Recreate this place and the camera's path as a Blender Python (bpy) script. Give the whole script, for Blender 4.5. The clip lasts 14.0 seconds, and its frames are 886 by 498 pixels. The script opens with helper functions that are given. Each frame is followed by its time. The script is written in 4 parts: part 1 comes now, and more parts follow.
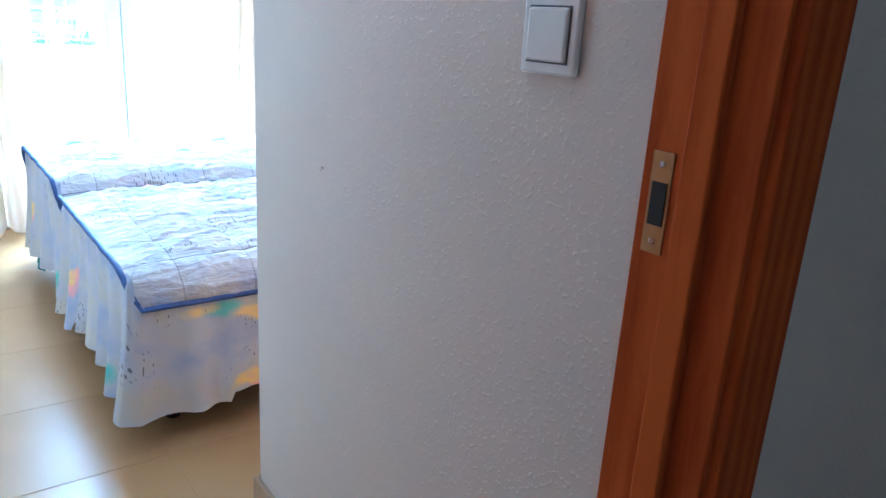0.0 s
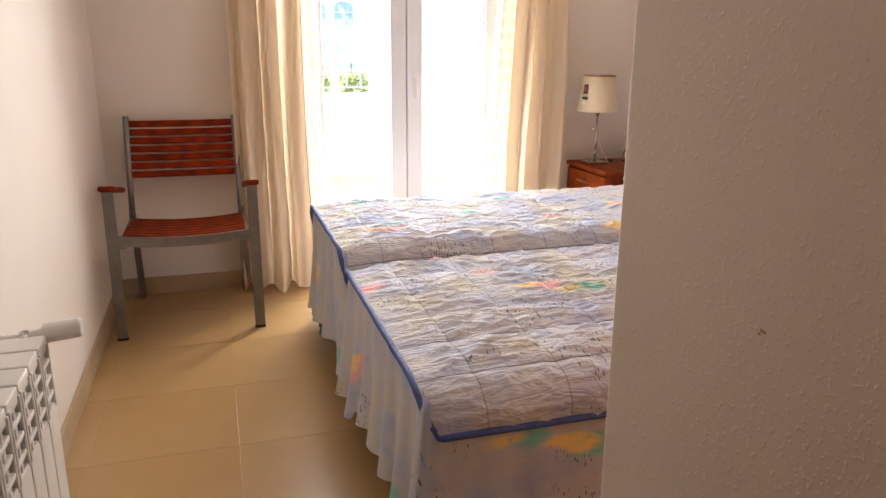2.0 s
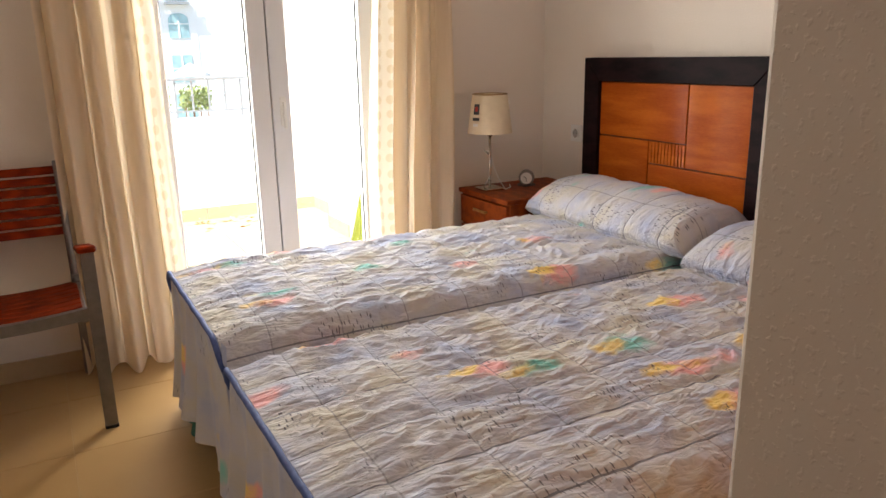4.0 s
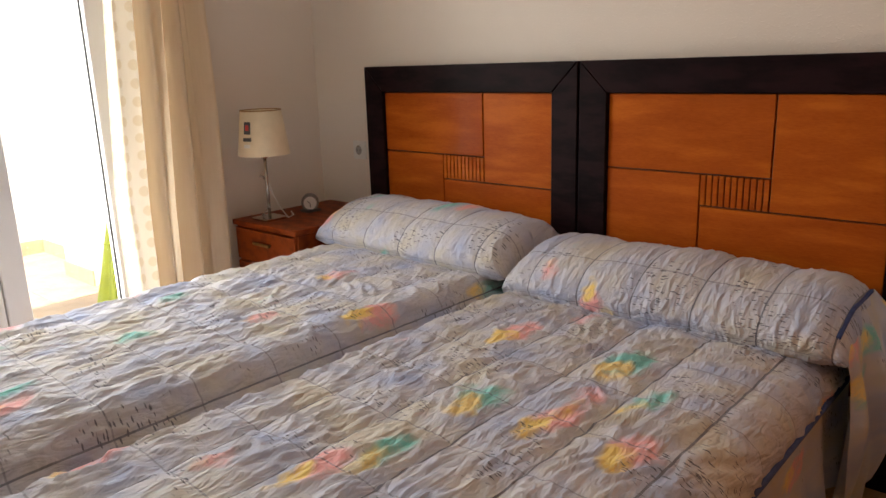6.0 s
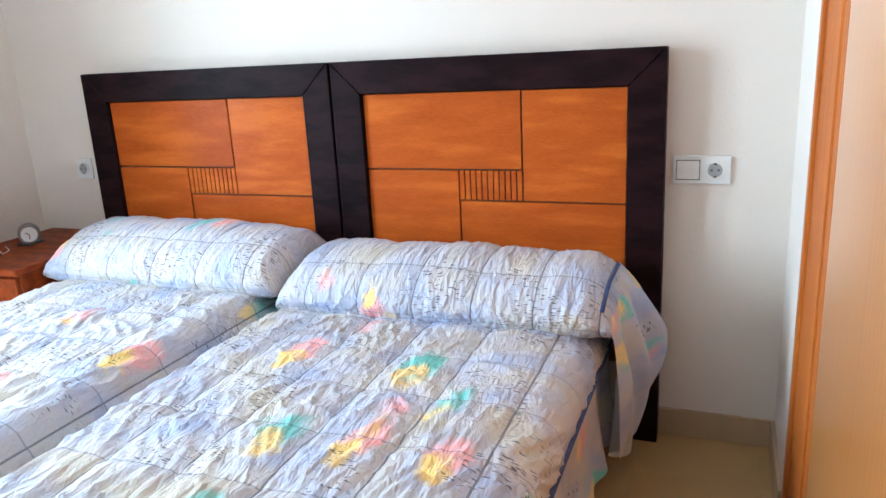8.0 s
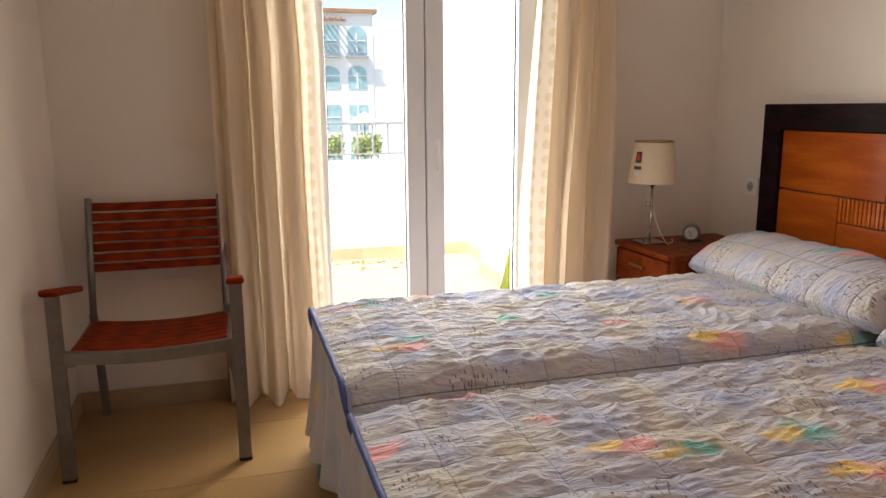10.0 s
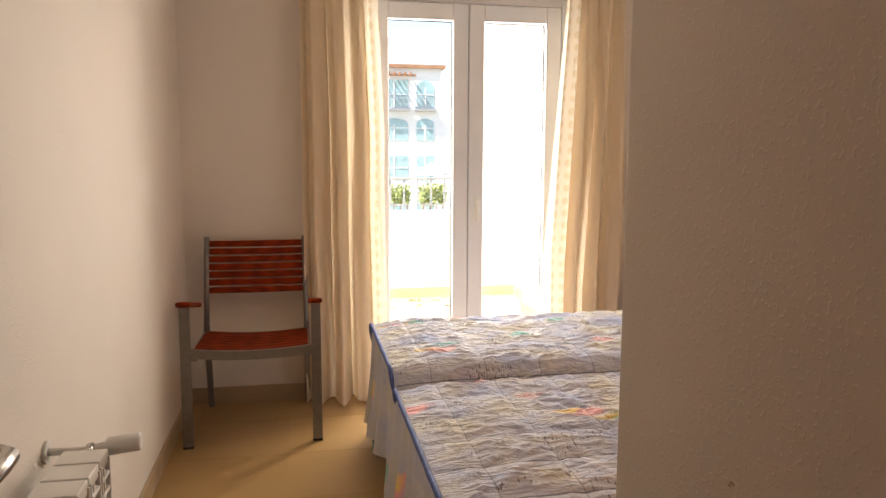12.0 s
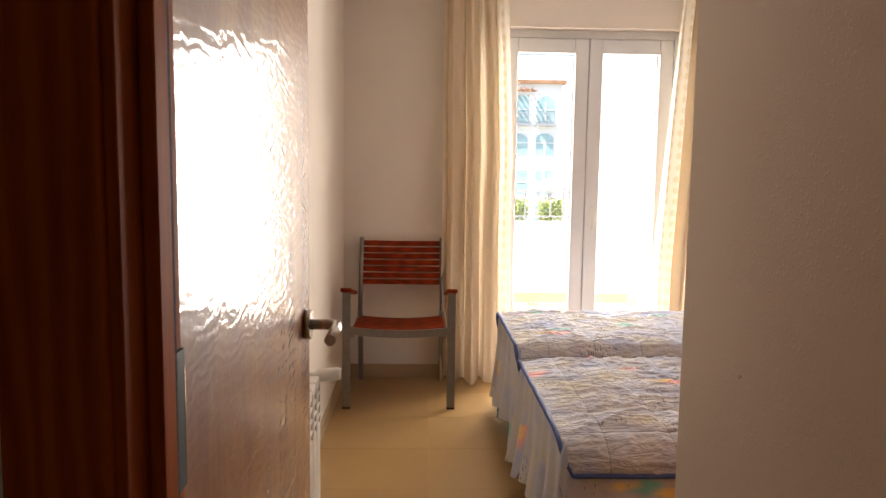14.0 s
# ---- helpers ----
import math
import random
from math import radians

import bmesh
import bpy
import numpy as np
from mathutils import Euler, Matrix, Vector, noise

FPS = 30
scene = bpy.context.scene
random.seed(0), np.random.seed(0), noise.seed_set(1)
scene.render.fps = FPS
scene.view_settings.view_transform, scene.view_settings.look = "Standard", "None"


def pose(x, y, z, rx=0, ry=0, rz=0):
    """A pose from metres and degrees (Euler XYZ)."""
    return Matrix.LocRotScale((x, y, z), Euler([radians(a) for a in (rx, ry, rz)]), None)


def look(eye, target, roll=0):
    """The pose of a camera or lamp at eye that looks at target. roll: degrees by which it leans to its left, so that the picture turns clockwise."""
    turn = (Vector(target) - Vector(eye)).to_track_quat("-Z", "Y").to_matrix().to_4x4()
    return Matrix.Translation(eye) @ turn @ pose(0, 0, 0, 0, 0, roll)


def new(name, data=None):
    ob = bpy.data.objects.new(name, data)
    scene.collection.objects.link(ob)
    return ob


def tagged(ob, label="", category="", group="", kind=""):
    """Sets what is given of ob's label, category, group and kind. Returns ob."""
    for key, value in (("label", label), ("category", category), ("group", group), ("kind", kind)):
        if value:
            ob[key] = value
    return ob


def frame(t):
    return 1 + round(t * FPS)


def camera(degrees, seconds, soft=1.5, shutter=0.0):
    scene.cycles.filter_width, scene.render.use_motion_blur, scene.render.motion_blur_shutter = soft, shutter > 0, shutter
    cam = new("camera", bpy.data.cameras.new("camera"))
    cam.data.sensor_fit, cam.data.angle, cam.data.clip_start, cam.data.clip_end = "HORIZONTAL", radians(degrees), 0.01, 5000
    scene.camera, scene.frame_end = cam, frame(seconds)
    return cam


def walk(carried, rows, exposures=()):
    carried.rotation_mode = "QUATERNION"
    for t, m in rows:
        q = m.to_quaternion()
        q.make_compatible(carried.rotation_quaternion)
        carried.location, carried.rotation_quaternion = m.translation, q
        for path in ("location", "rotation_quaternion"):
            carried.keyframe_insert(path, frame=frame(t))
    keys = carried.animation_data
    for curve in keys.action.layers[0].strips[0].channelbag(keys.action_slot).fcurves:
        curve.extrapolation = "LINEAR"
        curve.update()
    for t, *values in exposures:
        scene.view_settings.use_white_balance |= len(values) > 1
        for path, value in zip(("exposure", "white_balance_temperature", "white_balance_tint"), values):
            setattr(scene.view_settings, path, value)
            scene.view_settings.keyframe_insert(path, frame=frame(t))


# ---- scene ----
cam = camera(62.4, 14.0)
PATH = [
    (0, (-2.395, -4.231, 1.144), (-1.248, -2.701, 0.557), 3.6),
    (0.5, (-2.422, -4.161, 1.152), (-1.543, -2.457, 0.585), 3.8),
    (1, (-2.364, -4.023, 1.16), (-1.784, -2.192, 0.603), 2.9),
    (1.5, (-2.339, -3.877, 1.166), (-1.82, -2.022, 0.627), 2.6),
    (2, (-2.362, -3.692, 1.185), (-1.791, -1.851, 0.651), 0.4),
    (2.2, (-2.355, -3.653, 1.185), (-1.75, -1.822, 0.655), 0.2),
    (4.3, (-2.295, -3.12, 1.234), (-1.313, -1.453, 0.726), -0.7),
    (4.5, (-2.267, -3.092, 1.225), (-1.241, -1.45, 0.725), -0.3),
    (5, (-2.243, -3.009, 1.219), (-1.077, -1.462, 0.721), -0.4),
    (5.5, (-2.222, -2.904, 1.235), (-0.953, -1.439, 0.74), -1.0),
    (6, (-2.2, -2.787, 1.207), (-0.763, -1.486, 0.714), -1.8),
    (6.5, (-2.185, -2.703, 1.212), (-0.542, -1.683, 0.702), -3.4),
    (7, (-2.168, -2.679, 1.214), (-0.415, -1.871, 0.69), -3.0),
    (7.5, (-2.162, -2.675, 1.214), (-0.347, -2.02, 0.691), -2.8),
    (8, (-2.179, -2.669, 1.221), (-0.383, -1.962, 0.696), -3.0),
    (8.5, (-2.197, -2.676, 1.253), (-0.604, -1.595, 0.711), -3.4),
    (9, (-2.162, -2.739, 1.199), (-0.997, -1.193, 0.695), -2.0),
    (9.2, (-2.213, -2.794, 1.192), (-1.265, -1.106, 0.688), -1.4),
    (11.3, (-2.241, -3.563, 1.245), (-1.844, -1.622, 0.969), 0.2),
    (11.5, (-2.254, -3.641, 1.271), (-1.866, -1.699, 0.992), 0.4),
    (12, (-2.291, -3.808, 1.258), (-1.911, -1.86, 1.012), 0.2),
    (12.5, (-2.338, -4.01, 1.257), (-1.95, -2.063, 1.014), 0.1),
    (13, (-2.349, -4.159, 1.257), (-1.993, -2.206, 1.019), 0.2),
    (13.5, (-2.331, -4.324, 1.273), (-2.114, -2.349, 1.037), 0.4),
    (14, (-2.414, -4.397, 1.262), (-2.347, -2.409, 1.051), 0.8),
]
walk(cam, [(t, look(e, g, r)) for t, e, g, r in PATH],
     exposures=[(0.0, 2.95, 3750, -8), (0.4, 2.4, 3600, -16), (0.8, 2.2, 4150, -18), (1.2, 2.0, 5000, -8), (1.6, 1.8, 5900, 6), (2.2, 1.6, 6400, 11), (4.5, 1.0, 6600, 8),
                (6.2, 0.85, 6550, 8), (6.5, 1.24, 5900, 2), (7.0, 2.15, 4900, -4), (8.2, 2.2, 4800, -4), (9.0, 0.8, 5800, 2), (9.2, 0.8, 6000, 5),
                (11.5, 1.08, 7200, 12), (12.5, 1.25, 7200, 12), (14.0, 1.35, 7000, 12)])

# ---- light ----
SUN_EL = radians(53)
world = bpy.data.worlds.new("world")
scene.world = world
world.use_nodes = True
wn = world.node_tree
sky = wn.nodes.new("ShaderNodeTexSky")
sky.sky_type, sky.sun_disc, sky.sun_elevation, sky.sun_rotation = "NISHITA", False, SUN_EL, radians(245)
wn.nodes["Background"].inputs["Strength"].default_value = 0.15
wn.links.new(sky.outputs[0], wn.nodes["Background"].inputs[0])

sun = new("sun", bpy.data.lights.new("sun", "SUN"))
sun.data.energy, sun.data.angle, sun.data.color = 5.0, radians(0.5), (1, 0.95, 0.87)
sun.matrix_world = look((-6, 4, 14), (-6 + 0.55, 4 + 0.25, 14 - 0.8))

glow = new("window_daylight", bpy.data.lights.new("window_daylight", "AREA"))
glow.data.shape, glow.data.size, glow.data.size_y, glow.data.energy = "RECTANGLE", 1.0, 1.95, 42
glow.data.color = (1, 0.97, 0.93)
glow.matrix_world = look((-1.4, 0.22, 1.08), (-1.4, -2, 0.75))


# ---- materials ----
class Mat:
    """A node material and short ways to wire it."""
    def __init__(self, name, rough=0.6, metal=0.0):
        self.m = bpy.data.materials.new(name)
        self.m.use_nodes = True
        self.t = self.m.node_tree
        self.b = self.t.nodes["Principled BSDF"]
        self.b.inputs["Roughness"].default_value, self.b.inputs["Metallic"].default_value = rough, metal

    def node(self, kind, **values):
        n = self.t.nodes.new(kind)
        for key, value in values.items():
            if isinstance(value, bpy.types.NodeSocket):
                self.t.links.new(value, n.inputs[key.replace("_", " ")])
            else:
                n.inputs[key.replace("_", " ")].default_value = value
        return n

    def link(self, a, b):
        self.t.links.new(a, b)

    def where(self, stretch=(1, 1, 1), uv=False, turn=(0, 0, 0)):
        c = self.t.nodes.new("ShaderNodeTexCoord")
        m = self.node("ShaderNodeMapping", Vector=c.outputs["UV" if uv else "Object"])
        m.inputs["Scale"].default_value, m.inputs["Rotation"].default_value = stretch, turn
        return m.outputs[0]

    def noise(self, at, scale, detail=4, rough=0.55, distort=0.0):
        return self.node("ShaderNodeTexNoise", Vector=at, Scale=scale, Detail=detail, Roughness=rough, Distortion=distort)

    def ramp(self, fac, *stops):
        r = self.t.nodes.new("ShaderNodeValToRGB")
        self.link(fac, r.inputs[0])
        e = r.color_ramp.elements
        while len(e) < len(stops):
            e.new(0.5)
        for el, (p, c) in zip(e, stops):
            el.position, el.color = p, (*c, 1) if not isinstance(c, (int, float)) else (c, c, c, 1)
        return r.outputs[0]

    def mix(self, fac, a, b, kind="MIX"):
        n = self.t.nodes.new("ShaderNodeMix")
        n.data_type, n.blend_type = "RGBA", kind
        for v, s in ((fac, n.inputs[0]), (a, n.inputs[6]), (b, n.inputs[7])):
            if isinstance(v, bpy.types.NodeSocket):
                self.link(v, s)
            elif isinstance(v, (int, float)):
                s.default_value = v
            else:
                s.default_value = (*v, 1)
        return n.outputs[2]

    def math(self, op, a, b=0.0):
        n = self.t.nodes.new("ShaderNodeMath")
        n.operation = op
        for v, s in ((a, n.inputs[0]), (b, n.inputs[1])):
            if isinstance(v, bpy.types.NodeSocket):
                self.link(v, s)
            else:
                s.default_value = v
        return n.outputs[0]

    def colour(self, c):
        if isinstance(c, bpy.types.NodeSocket):
            self.link(c, self.b.inputs["Base Color"])
        else:
            self.b.inputs["Base Color"].default_value = (*c, 1)
        return self

    def bump(self, height, strength=0.3, distance=0.01):
        n = self.node("ShaderNodeBump", Height=height, Strength=strength, Distance=distance)
        self.link(n.outputs[0], self.b.inputs["Normal"])
        return self

    def roughness(self, fac, lo, hi):
        self.link(self.ramp(fac, (0.3, lo), (0.7, hi)), self.b.inputs["Roughness"])
        return self


def plaster(name, base, relief):
    m = Mat(name, 0.75)
    p = m.where()
    big, fine = m.noise(p, 1.3, 3), m.noise(p, 60, 3, 0.6)
    blobs = m.ramp(m.noise(p, 125, 2, 0.5).outputs[0], (0.57, 0), (0.69, 1))
    tone = m.mix(m.ramp(big.outputs[0], (0.35, 0), (0.7, 1)), base, [c * 0.94 for c in base])
    m.colour(tone)
    h = m.math("ADD", m.math("MULTIPLY", blobs, 1.0), m.math("MULTIPLY", fine.outputs[0], 0.5))
    return m.bump(h, relief, 0.003).m


def wood(name, light, dark, rough, along=(1, 1, 1), coat=0.0, rings=6.0, relief=0.05):
    m = Mat(name, rough)
    p = m.where(along)
    warp = m.noise(p, 2.5, 3, 0.5, 0.8)
    grain = m.noise(p, 22, 6, 0.65, 0.4)
    w = m.node("ShaderNodeTexWave", Vector=p, Scale=rings, Distortion=7.0, Detail=3.0, Detail_Scale=1.2)
    info = m.t.nodes.new("ShaderNodeObjectInfo")
    f = m.math("ADD", m.math("MULTIPLY", w.outputs["Fac"], 0.35), m.math("MULTIPLY", grain.outputs[0], 0.5))
    f = m.math("ADD", f, m.math("MULTIPLY", warp.outputs[0], 0.25))
    f = m.math("ADD", f, m.math("MULTIPLY", info.outputs["Random"], 0.12))
    m.colour(m.ramp(f, (0.3, dark), (0.8, light)))
    m.b.inputs["Coat Weight"].default_value = coat
    m.b.inputs["Specular IOR Level"].default_value = 0.5 if coat > 0.2 else 0.06
    m.b.inputs["Coat Roughness"].default_value = 0.12
    return m.bump(grain.outputs[0], relief, 0.003).m


def plain(name, c, rough=0.5, metal=0.0, vary=0.08, scale=8, relief=0.0):
    m = Mat(name, rough, metal)
    n = m.noise(m.where(), scale, 5)
    m.colour(m.mix(m.ramp(n.outputs[0], (0.35, 0), (0.7, 1)), c, [v * (1 - vary) for v in c]))
    m.roughness(n.outputs[0], rough * 0.85, min(1, rough * 1.15))
    if relief:
        m.bump(n.outputs[0], relief, 0.003)
    return m.m


def quilted(name, seed, stitched=True):
    """Pale printed cotton: pastel brush marks and rows of small black script-like ticks. UV is in metres."""
    m = Mat(name, 0.8)
    p = m.where(uv=True)
    off = m.node("ShaderNodeMapping", Vector=p)
    off.inputs["Location"].default_value = (seed * 3.7, seed * 1.9, 0)
    p = off.outputs[0]
    soft = m.noise(p, 5.5, 3)
    ground = m.ramp(soft.outputs[0], (0.30, (0.38, 0.44, 0.64)), (0.48, (0.55, 0.55, 0.62)), (0.66, (0.60, 0.56, 0.49)))
    warp = m.noise(p, 9, 3, 0.6)
    wv = m.node("ShaderNodeVectorMath", Vector=warp.outputs["Color"])
    wv.operation = "SCALE"
    wv.inputs["Scale"].default_value = 0.10
    q = m.t.nodes.new("ShaderNodeVectorMath")
    m.link(p, q.inputs[0])
    m.link(wv.outputs[0], q.inputs[1])
    col = ground
    for scale, shift, tint, size in ((2.75, (0.0, 0.0, 0), (0.86, 0.42, 0.42), 0.17), (2.75, (0.035, 0.045, 0), (0.90, 0.66, 0.20), 0.13),
                                     (2.4, (0.41, 0.13, 0), (0.22, 0.60, 0.56), 0.155), (2.4, (0.45, 0.175, 0), (0.86, 0.66, 0.26), 0.12)):
        mp = m.node("ShaderNodeMapping", Vector=q.outputs[0])
        mp.inputs["Location"].default_value, mp.inputs["Rotation"].default_value, mp.inputs["Scale"].default_value = shift, (0, 0, 0.5), (1, 1.7, 1)
        v = m.node("ShaderNodeTexVoronoi", Vector=mp.outputs[0], Scale=scale)
        brush = m.ramp(m.noise(mp.outputs[0], 16, 4, 0.7).outputs[0], (0.36, 0.45), (0.52, 1.0))
        col = m.mix(m.math("MULTIPLY", m.ramp(v.outputs["Distance"], (size * 0.95, 1), (size * 1.45, 0)), brush), col, tint)
    rows = m.node("ShaderNodeMapping", Vector=p)
    rows.inputs["Rotation"].default_value, rows.inputs["Scale"].default_value = (0, 0, 0.6), (140, 40, 1)
    tick = m.node("ShaderNodeTexVoronoi", Vector=rows.outputs[0], Scale=1.0)
    tick.inputs["Randomness"].default_value = 1.0
    patch = m.ramp(m.noise(p, 5.0, 2, 0.5, 0.5).outputs[0], (0.545, 0), (0.59, 1)) if stitched else m.ramp(m.noise(p, 5.0, 2, 0.5, 0.5).outputs[0], (0.58, 0), (0.63, 1))
    ink = m.math("MULTIPLY", m.ramp(tick.outputs["Distance"], (0.22, 1), (0.32, 0)), patch)
    col = m.mix(m.math("MULTIPLY", ink, 0.78), col, (0.04, 0.04, 0.07))
    m.colour(col)
    sep = m.t.nodes.new("ShaderNodeSeparateXYZ")
    m.link(m.where(uv=True), sep.inputs[0])
    lines = []
    for axis, pitch, start in ((0, 0.20, 0.072), (1, 0.174, 0.1135)):
        cell = m.math("FRACT", m.math("DIVIDE", m.math("ADD", sep.outputs[axis], start), pitch))
        lines.append(m.math("LESS_THAN", m.math("MULTIPLY", m.math("MINIMUM", cell, m.math("SUBTRACT", 1.0, cell)), pitch), 0.0021))
    thread = m.math("MAXIMUM", m.math("MULTIPLY", lines[0], 0.5), m.math("MULTIPLY", lines[1], 0.85))
    if stitched:
        m.colour(m.mix(thread, col, (0.16, 0.16, 0.20)))
    weave = m.noise(p, 240, 2)
    folds = None
    for size, turn, weight in (((11, 30, 1), 0.25, 1.0), ((20, 58, 1), -0.35, 0.5)):
        st = m.node("ShaderNodeMapping", Vector=p)
        st.inputs["Scale"].default_value, st.inputs["Rotation"].default_value = size, (0, 0, turn)
        n = m.noise(st.outputs[0], 1.0, 2, 0.5, 0.7)
        ridge = m.math("MULTIPLY", m.ramp(n.outputs[0], (0.30, 0), (0.5, 1), (0.70, 0)), weight)
        folds = m.math("ADD", folds, ridge) if folds else ridge
    m.bump(m.math("ADD", folds, m.math("MULTIPLY", weave.outputs[0], 0.06)), 0.48 if stitched else 0.08, 0.010)
    m.b.inputs["Sheen Weight"].default_value = 0.15
    return m.m


WALL = plaster("wall_plaster", (0.775, 0.70, 0.62), 0.24)
CEIL = plaster("ceiling_paint", (0.84, 0.83, 0.81), 0.15)
TERRACE_WALL = plaster("terrace_render", (0.85, 0.83, 0.80), 0.4)
HEAD_PANEL = wood("cherry_panel", (0.53, 0.132, 0.012), (0.32, 0.054, 0.004), 0.5, (12, 2.2, 12), 0.08, 0.9)
HEAD_PANEL_H = wood("cherry_panel_across", (0.51, 0.124, 0.011), (0.30, 0.050, 0.004), 0.5, (12, 1.8, 11), 0.08, 0.8)
GROOVE = plain("panel_groove", (0.10, 0.03, 0.012), 0.6)
WENGE = wood("dark_stained_wood", (0.018, 0.0075, 0.009), (0.004, 0.002, 0.0028), 0.42, (4, 1.2, 4), 0.0, 4)
JAMB_WOOD = wood("varnished_jamb_wood", (0.50, 0.11, 0.014), (0.30, 0.05, 0.006), 0.6, (8, 8, 0.9), 0.0, 2.0)
# base colour lightened to paint in the white wall's reflection on the gloss
WARDROBE_DOOR = wood("wardrobe_veneer_reflection_pale", (0.60, 0.25, 0.065), (0.54, 0.21, 0.050), 0.3, (14, 14, 0.5), 0.9, 1.0, 0.01)
WARDROBE_WOOD = wood("wardrobe_oak_veneer", (0.50, 0.15, 0.020), (0.31, 0.075, 0.010), 0.45, (14, 14, 0.5), 0.05, 1.0)
STAND_WOOD = wood("nightstand_cherry", (0.24, 0.045, 0.008), (0.12, 0.018, 0.004), 0.5, (1.5, 5, 5), 0.1, 3)
SLAT_WOOD = wood("teak_slat", (0.27, 0.030, 0.004), (0.12, 0.010, 0.002), 0.55, (1, 9, 9), 0.05, 3)
ALU = plain("brushed_aluminium", (0.27, 0.25, 0.235), 0.5, 0.75, 0.15, 30)
STEEL = plain("satin_steel", (0.55, 0.52, 0.48), 0.25, 1.0, 0.1, 20)
BRASS = plain("brass_plate", (0.42, 0.24, 0.09), 0.4, 0.8, 0.25, 40)
PVC = plain("white_window_pvc", (0.72, 0.73, 0.75), 0.35, 0, 0.04, 5)
SEAL = plain("brown_brush_seal", (0.10, 0.055, 0.04), 0.9, 0, 0.3, 200, 0.4)
GASKET = plain("dark_gasket", (0.06, 0.06, 0.06), 0.6)
WHITE_PLASTIC = plain("white_plastic", (0.78, 0.77, 0.74), 0.35, 0, 0.05)
SOCKET_DARK = plain("socket_hole", (0.12, 0.12, 0.12), 0.6)
ENAMEL = plain("white_radiator_enamel", (0.76, 0.73, 0.68), 0.35, 0, 0.06)
# true black for legs and feet; also painted shade in radiator and latch hole
BLACK = plain("black_parts_and_shade", (0.012, 0.011, 0.010), 0.7)
BLUE = plain("blue_piping", (0.06, 0.10, 0.30), 0.7, 0, 0.3, 60)
TEAL = plain("teal_lining", (0.03, 0.16, 0.14), 0.8)
MATTRESS = plain("mattress_ticking", (0.55, 0.52, 0.48), 0.85)
SHADE = plain("cream_lampshade", (0.74, 0.62, 0.44), 0.8, 0, 0.06, 40, 0.1)
TAG = plain("white_tag", (0.75, 0.73, 0.7), 0.6)
RED = plain("red_print", (0.5, 0.04, 0.03), 0.6)
SKIRTING = plain("beige_skirting_tile", (0.46, 0.33, 0.20), 0.35, 0, 0.12, 6)
TERRACE_TILE = plain("terracotta_tile", (0.60, 0.44, 0.28), 0.6, 0, 0.2, 6, 0.1)
IRON = plain("grey_painted_iron", (0.30, 0.33, 0.36), 0.5)
GREEN = plain("lime_green_canvas", (0.40, 0.46, 0.06), 0.85, 0, 0.15, 12)
LEAF = plain("dry_leaf", (0.30, 0.15, 0.05), 0.8, 0, 0.4, 30)
GROUND = plain("pale_ground", (0.42, 0.38, 0.30), 0.9, 0, 0.3, 0.3)
FACADE = plain("white_facade_render", (0.78, 0.82, 0.85), 0.85, 0, 0.06, 0.6)
FAR_GLASS = plain("far_window_glass", (0.36, 0.56, 0.62), 0.4, 0, 0.35, 1.5)
HEDGE = plain("hedge_leaf", (0.42, 0.50, 0.20), 0.8, 0, 0.4, 6)
ROOF_TILE = plain("roof_tile", (0.40, 0.22, 0.13), 0.8, 0, 0.3, 3)


def tile_mat():
    m = Mat("beige_floor_tile", 0.28)
    p = m.where()
    n, big = m.noise(p, 9, 5, 0.6), m.noise(p, 1.6, 3)
    info = m.t.nodes.new("ShaderNodeObjectInfo")
    f = m.math("ADD", m.math("MULTIPLY", n.outputs[0], 0.25), m.math("MULTIPLY", big.outputs[0], 0.5))
    f = m.math("ADD", f, m.math("MULTIPLY", info.outputs["Random"], 0.2))
    m.colour(m.ramp(f, (0.3, (0.40, 0.24, 0.095)), (0.75, (0.47, 0.30, 0.13))))
    m.roughness(big.outputs[0], 0.27, 0.33)
    return m.bump(m.noise(p, 90, 3).outputs[0], 0.03, 0.001).m


def curtain_mat(name, dots):
    m = Mat(name, 0.85)
    p = m.where(uv=True)
    weave = m.noise(p, 150, 3)
    slub = m.noise(m.where((30, 30, 2)), 3, 3)
    col = m.mix(slub.outputs[0], (0.87, 0.755, 0.60), (0.80, 0.68, 0.51))
    if dots:
        rot = m.node("ShaderNodeMapping", Vector=p)
        rot.inputs["Scale"].default_value = (19, 15, 1)
        v = m.node("ShaderNodeTexVoronoi", Vector=rot.outputs[0], Scale=1.0)
        v.inputs["Randomness"].default_value = 0.15
        col = m.mix(m.ramp(v.outputs["Distance"], (0.27, 1), (0.33, 0)), (0.84, 0.77, 0.65), (0.76, 0.66, 0.49))
    m.colour(col)
    tr = m.node("ShaderNodeBsdfTranslucent", Color=col)
    mx = m.t.nodes.new("ShaderNodeMixShader")
    mx.inputs[0].default_value = 0.3 if dots else 0.5
    m.link(m.b.outputs[0], mx.inputs[1])
    m.link(tr.outputs[0], mx.inputs[2])
    m.link(mx.outputs[0], m.t.nodes["Material Output"].inputs[0])
    return m.bump(weave.outputs[0], 0.15, 0.002).m


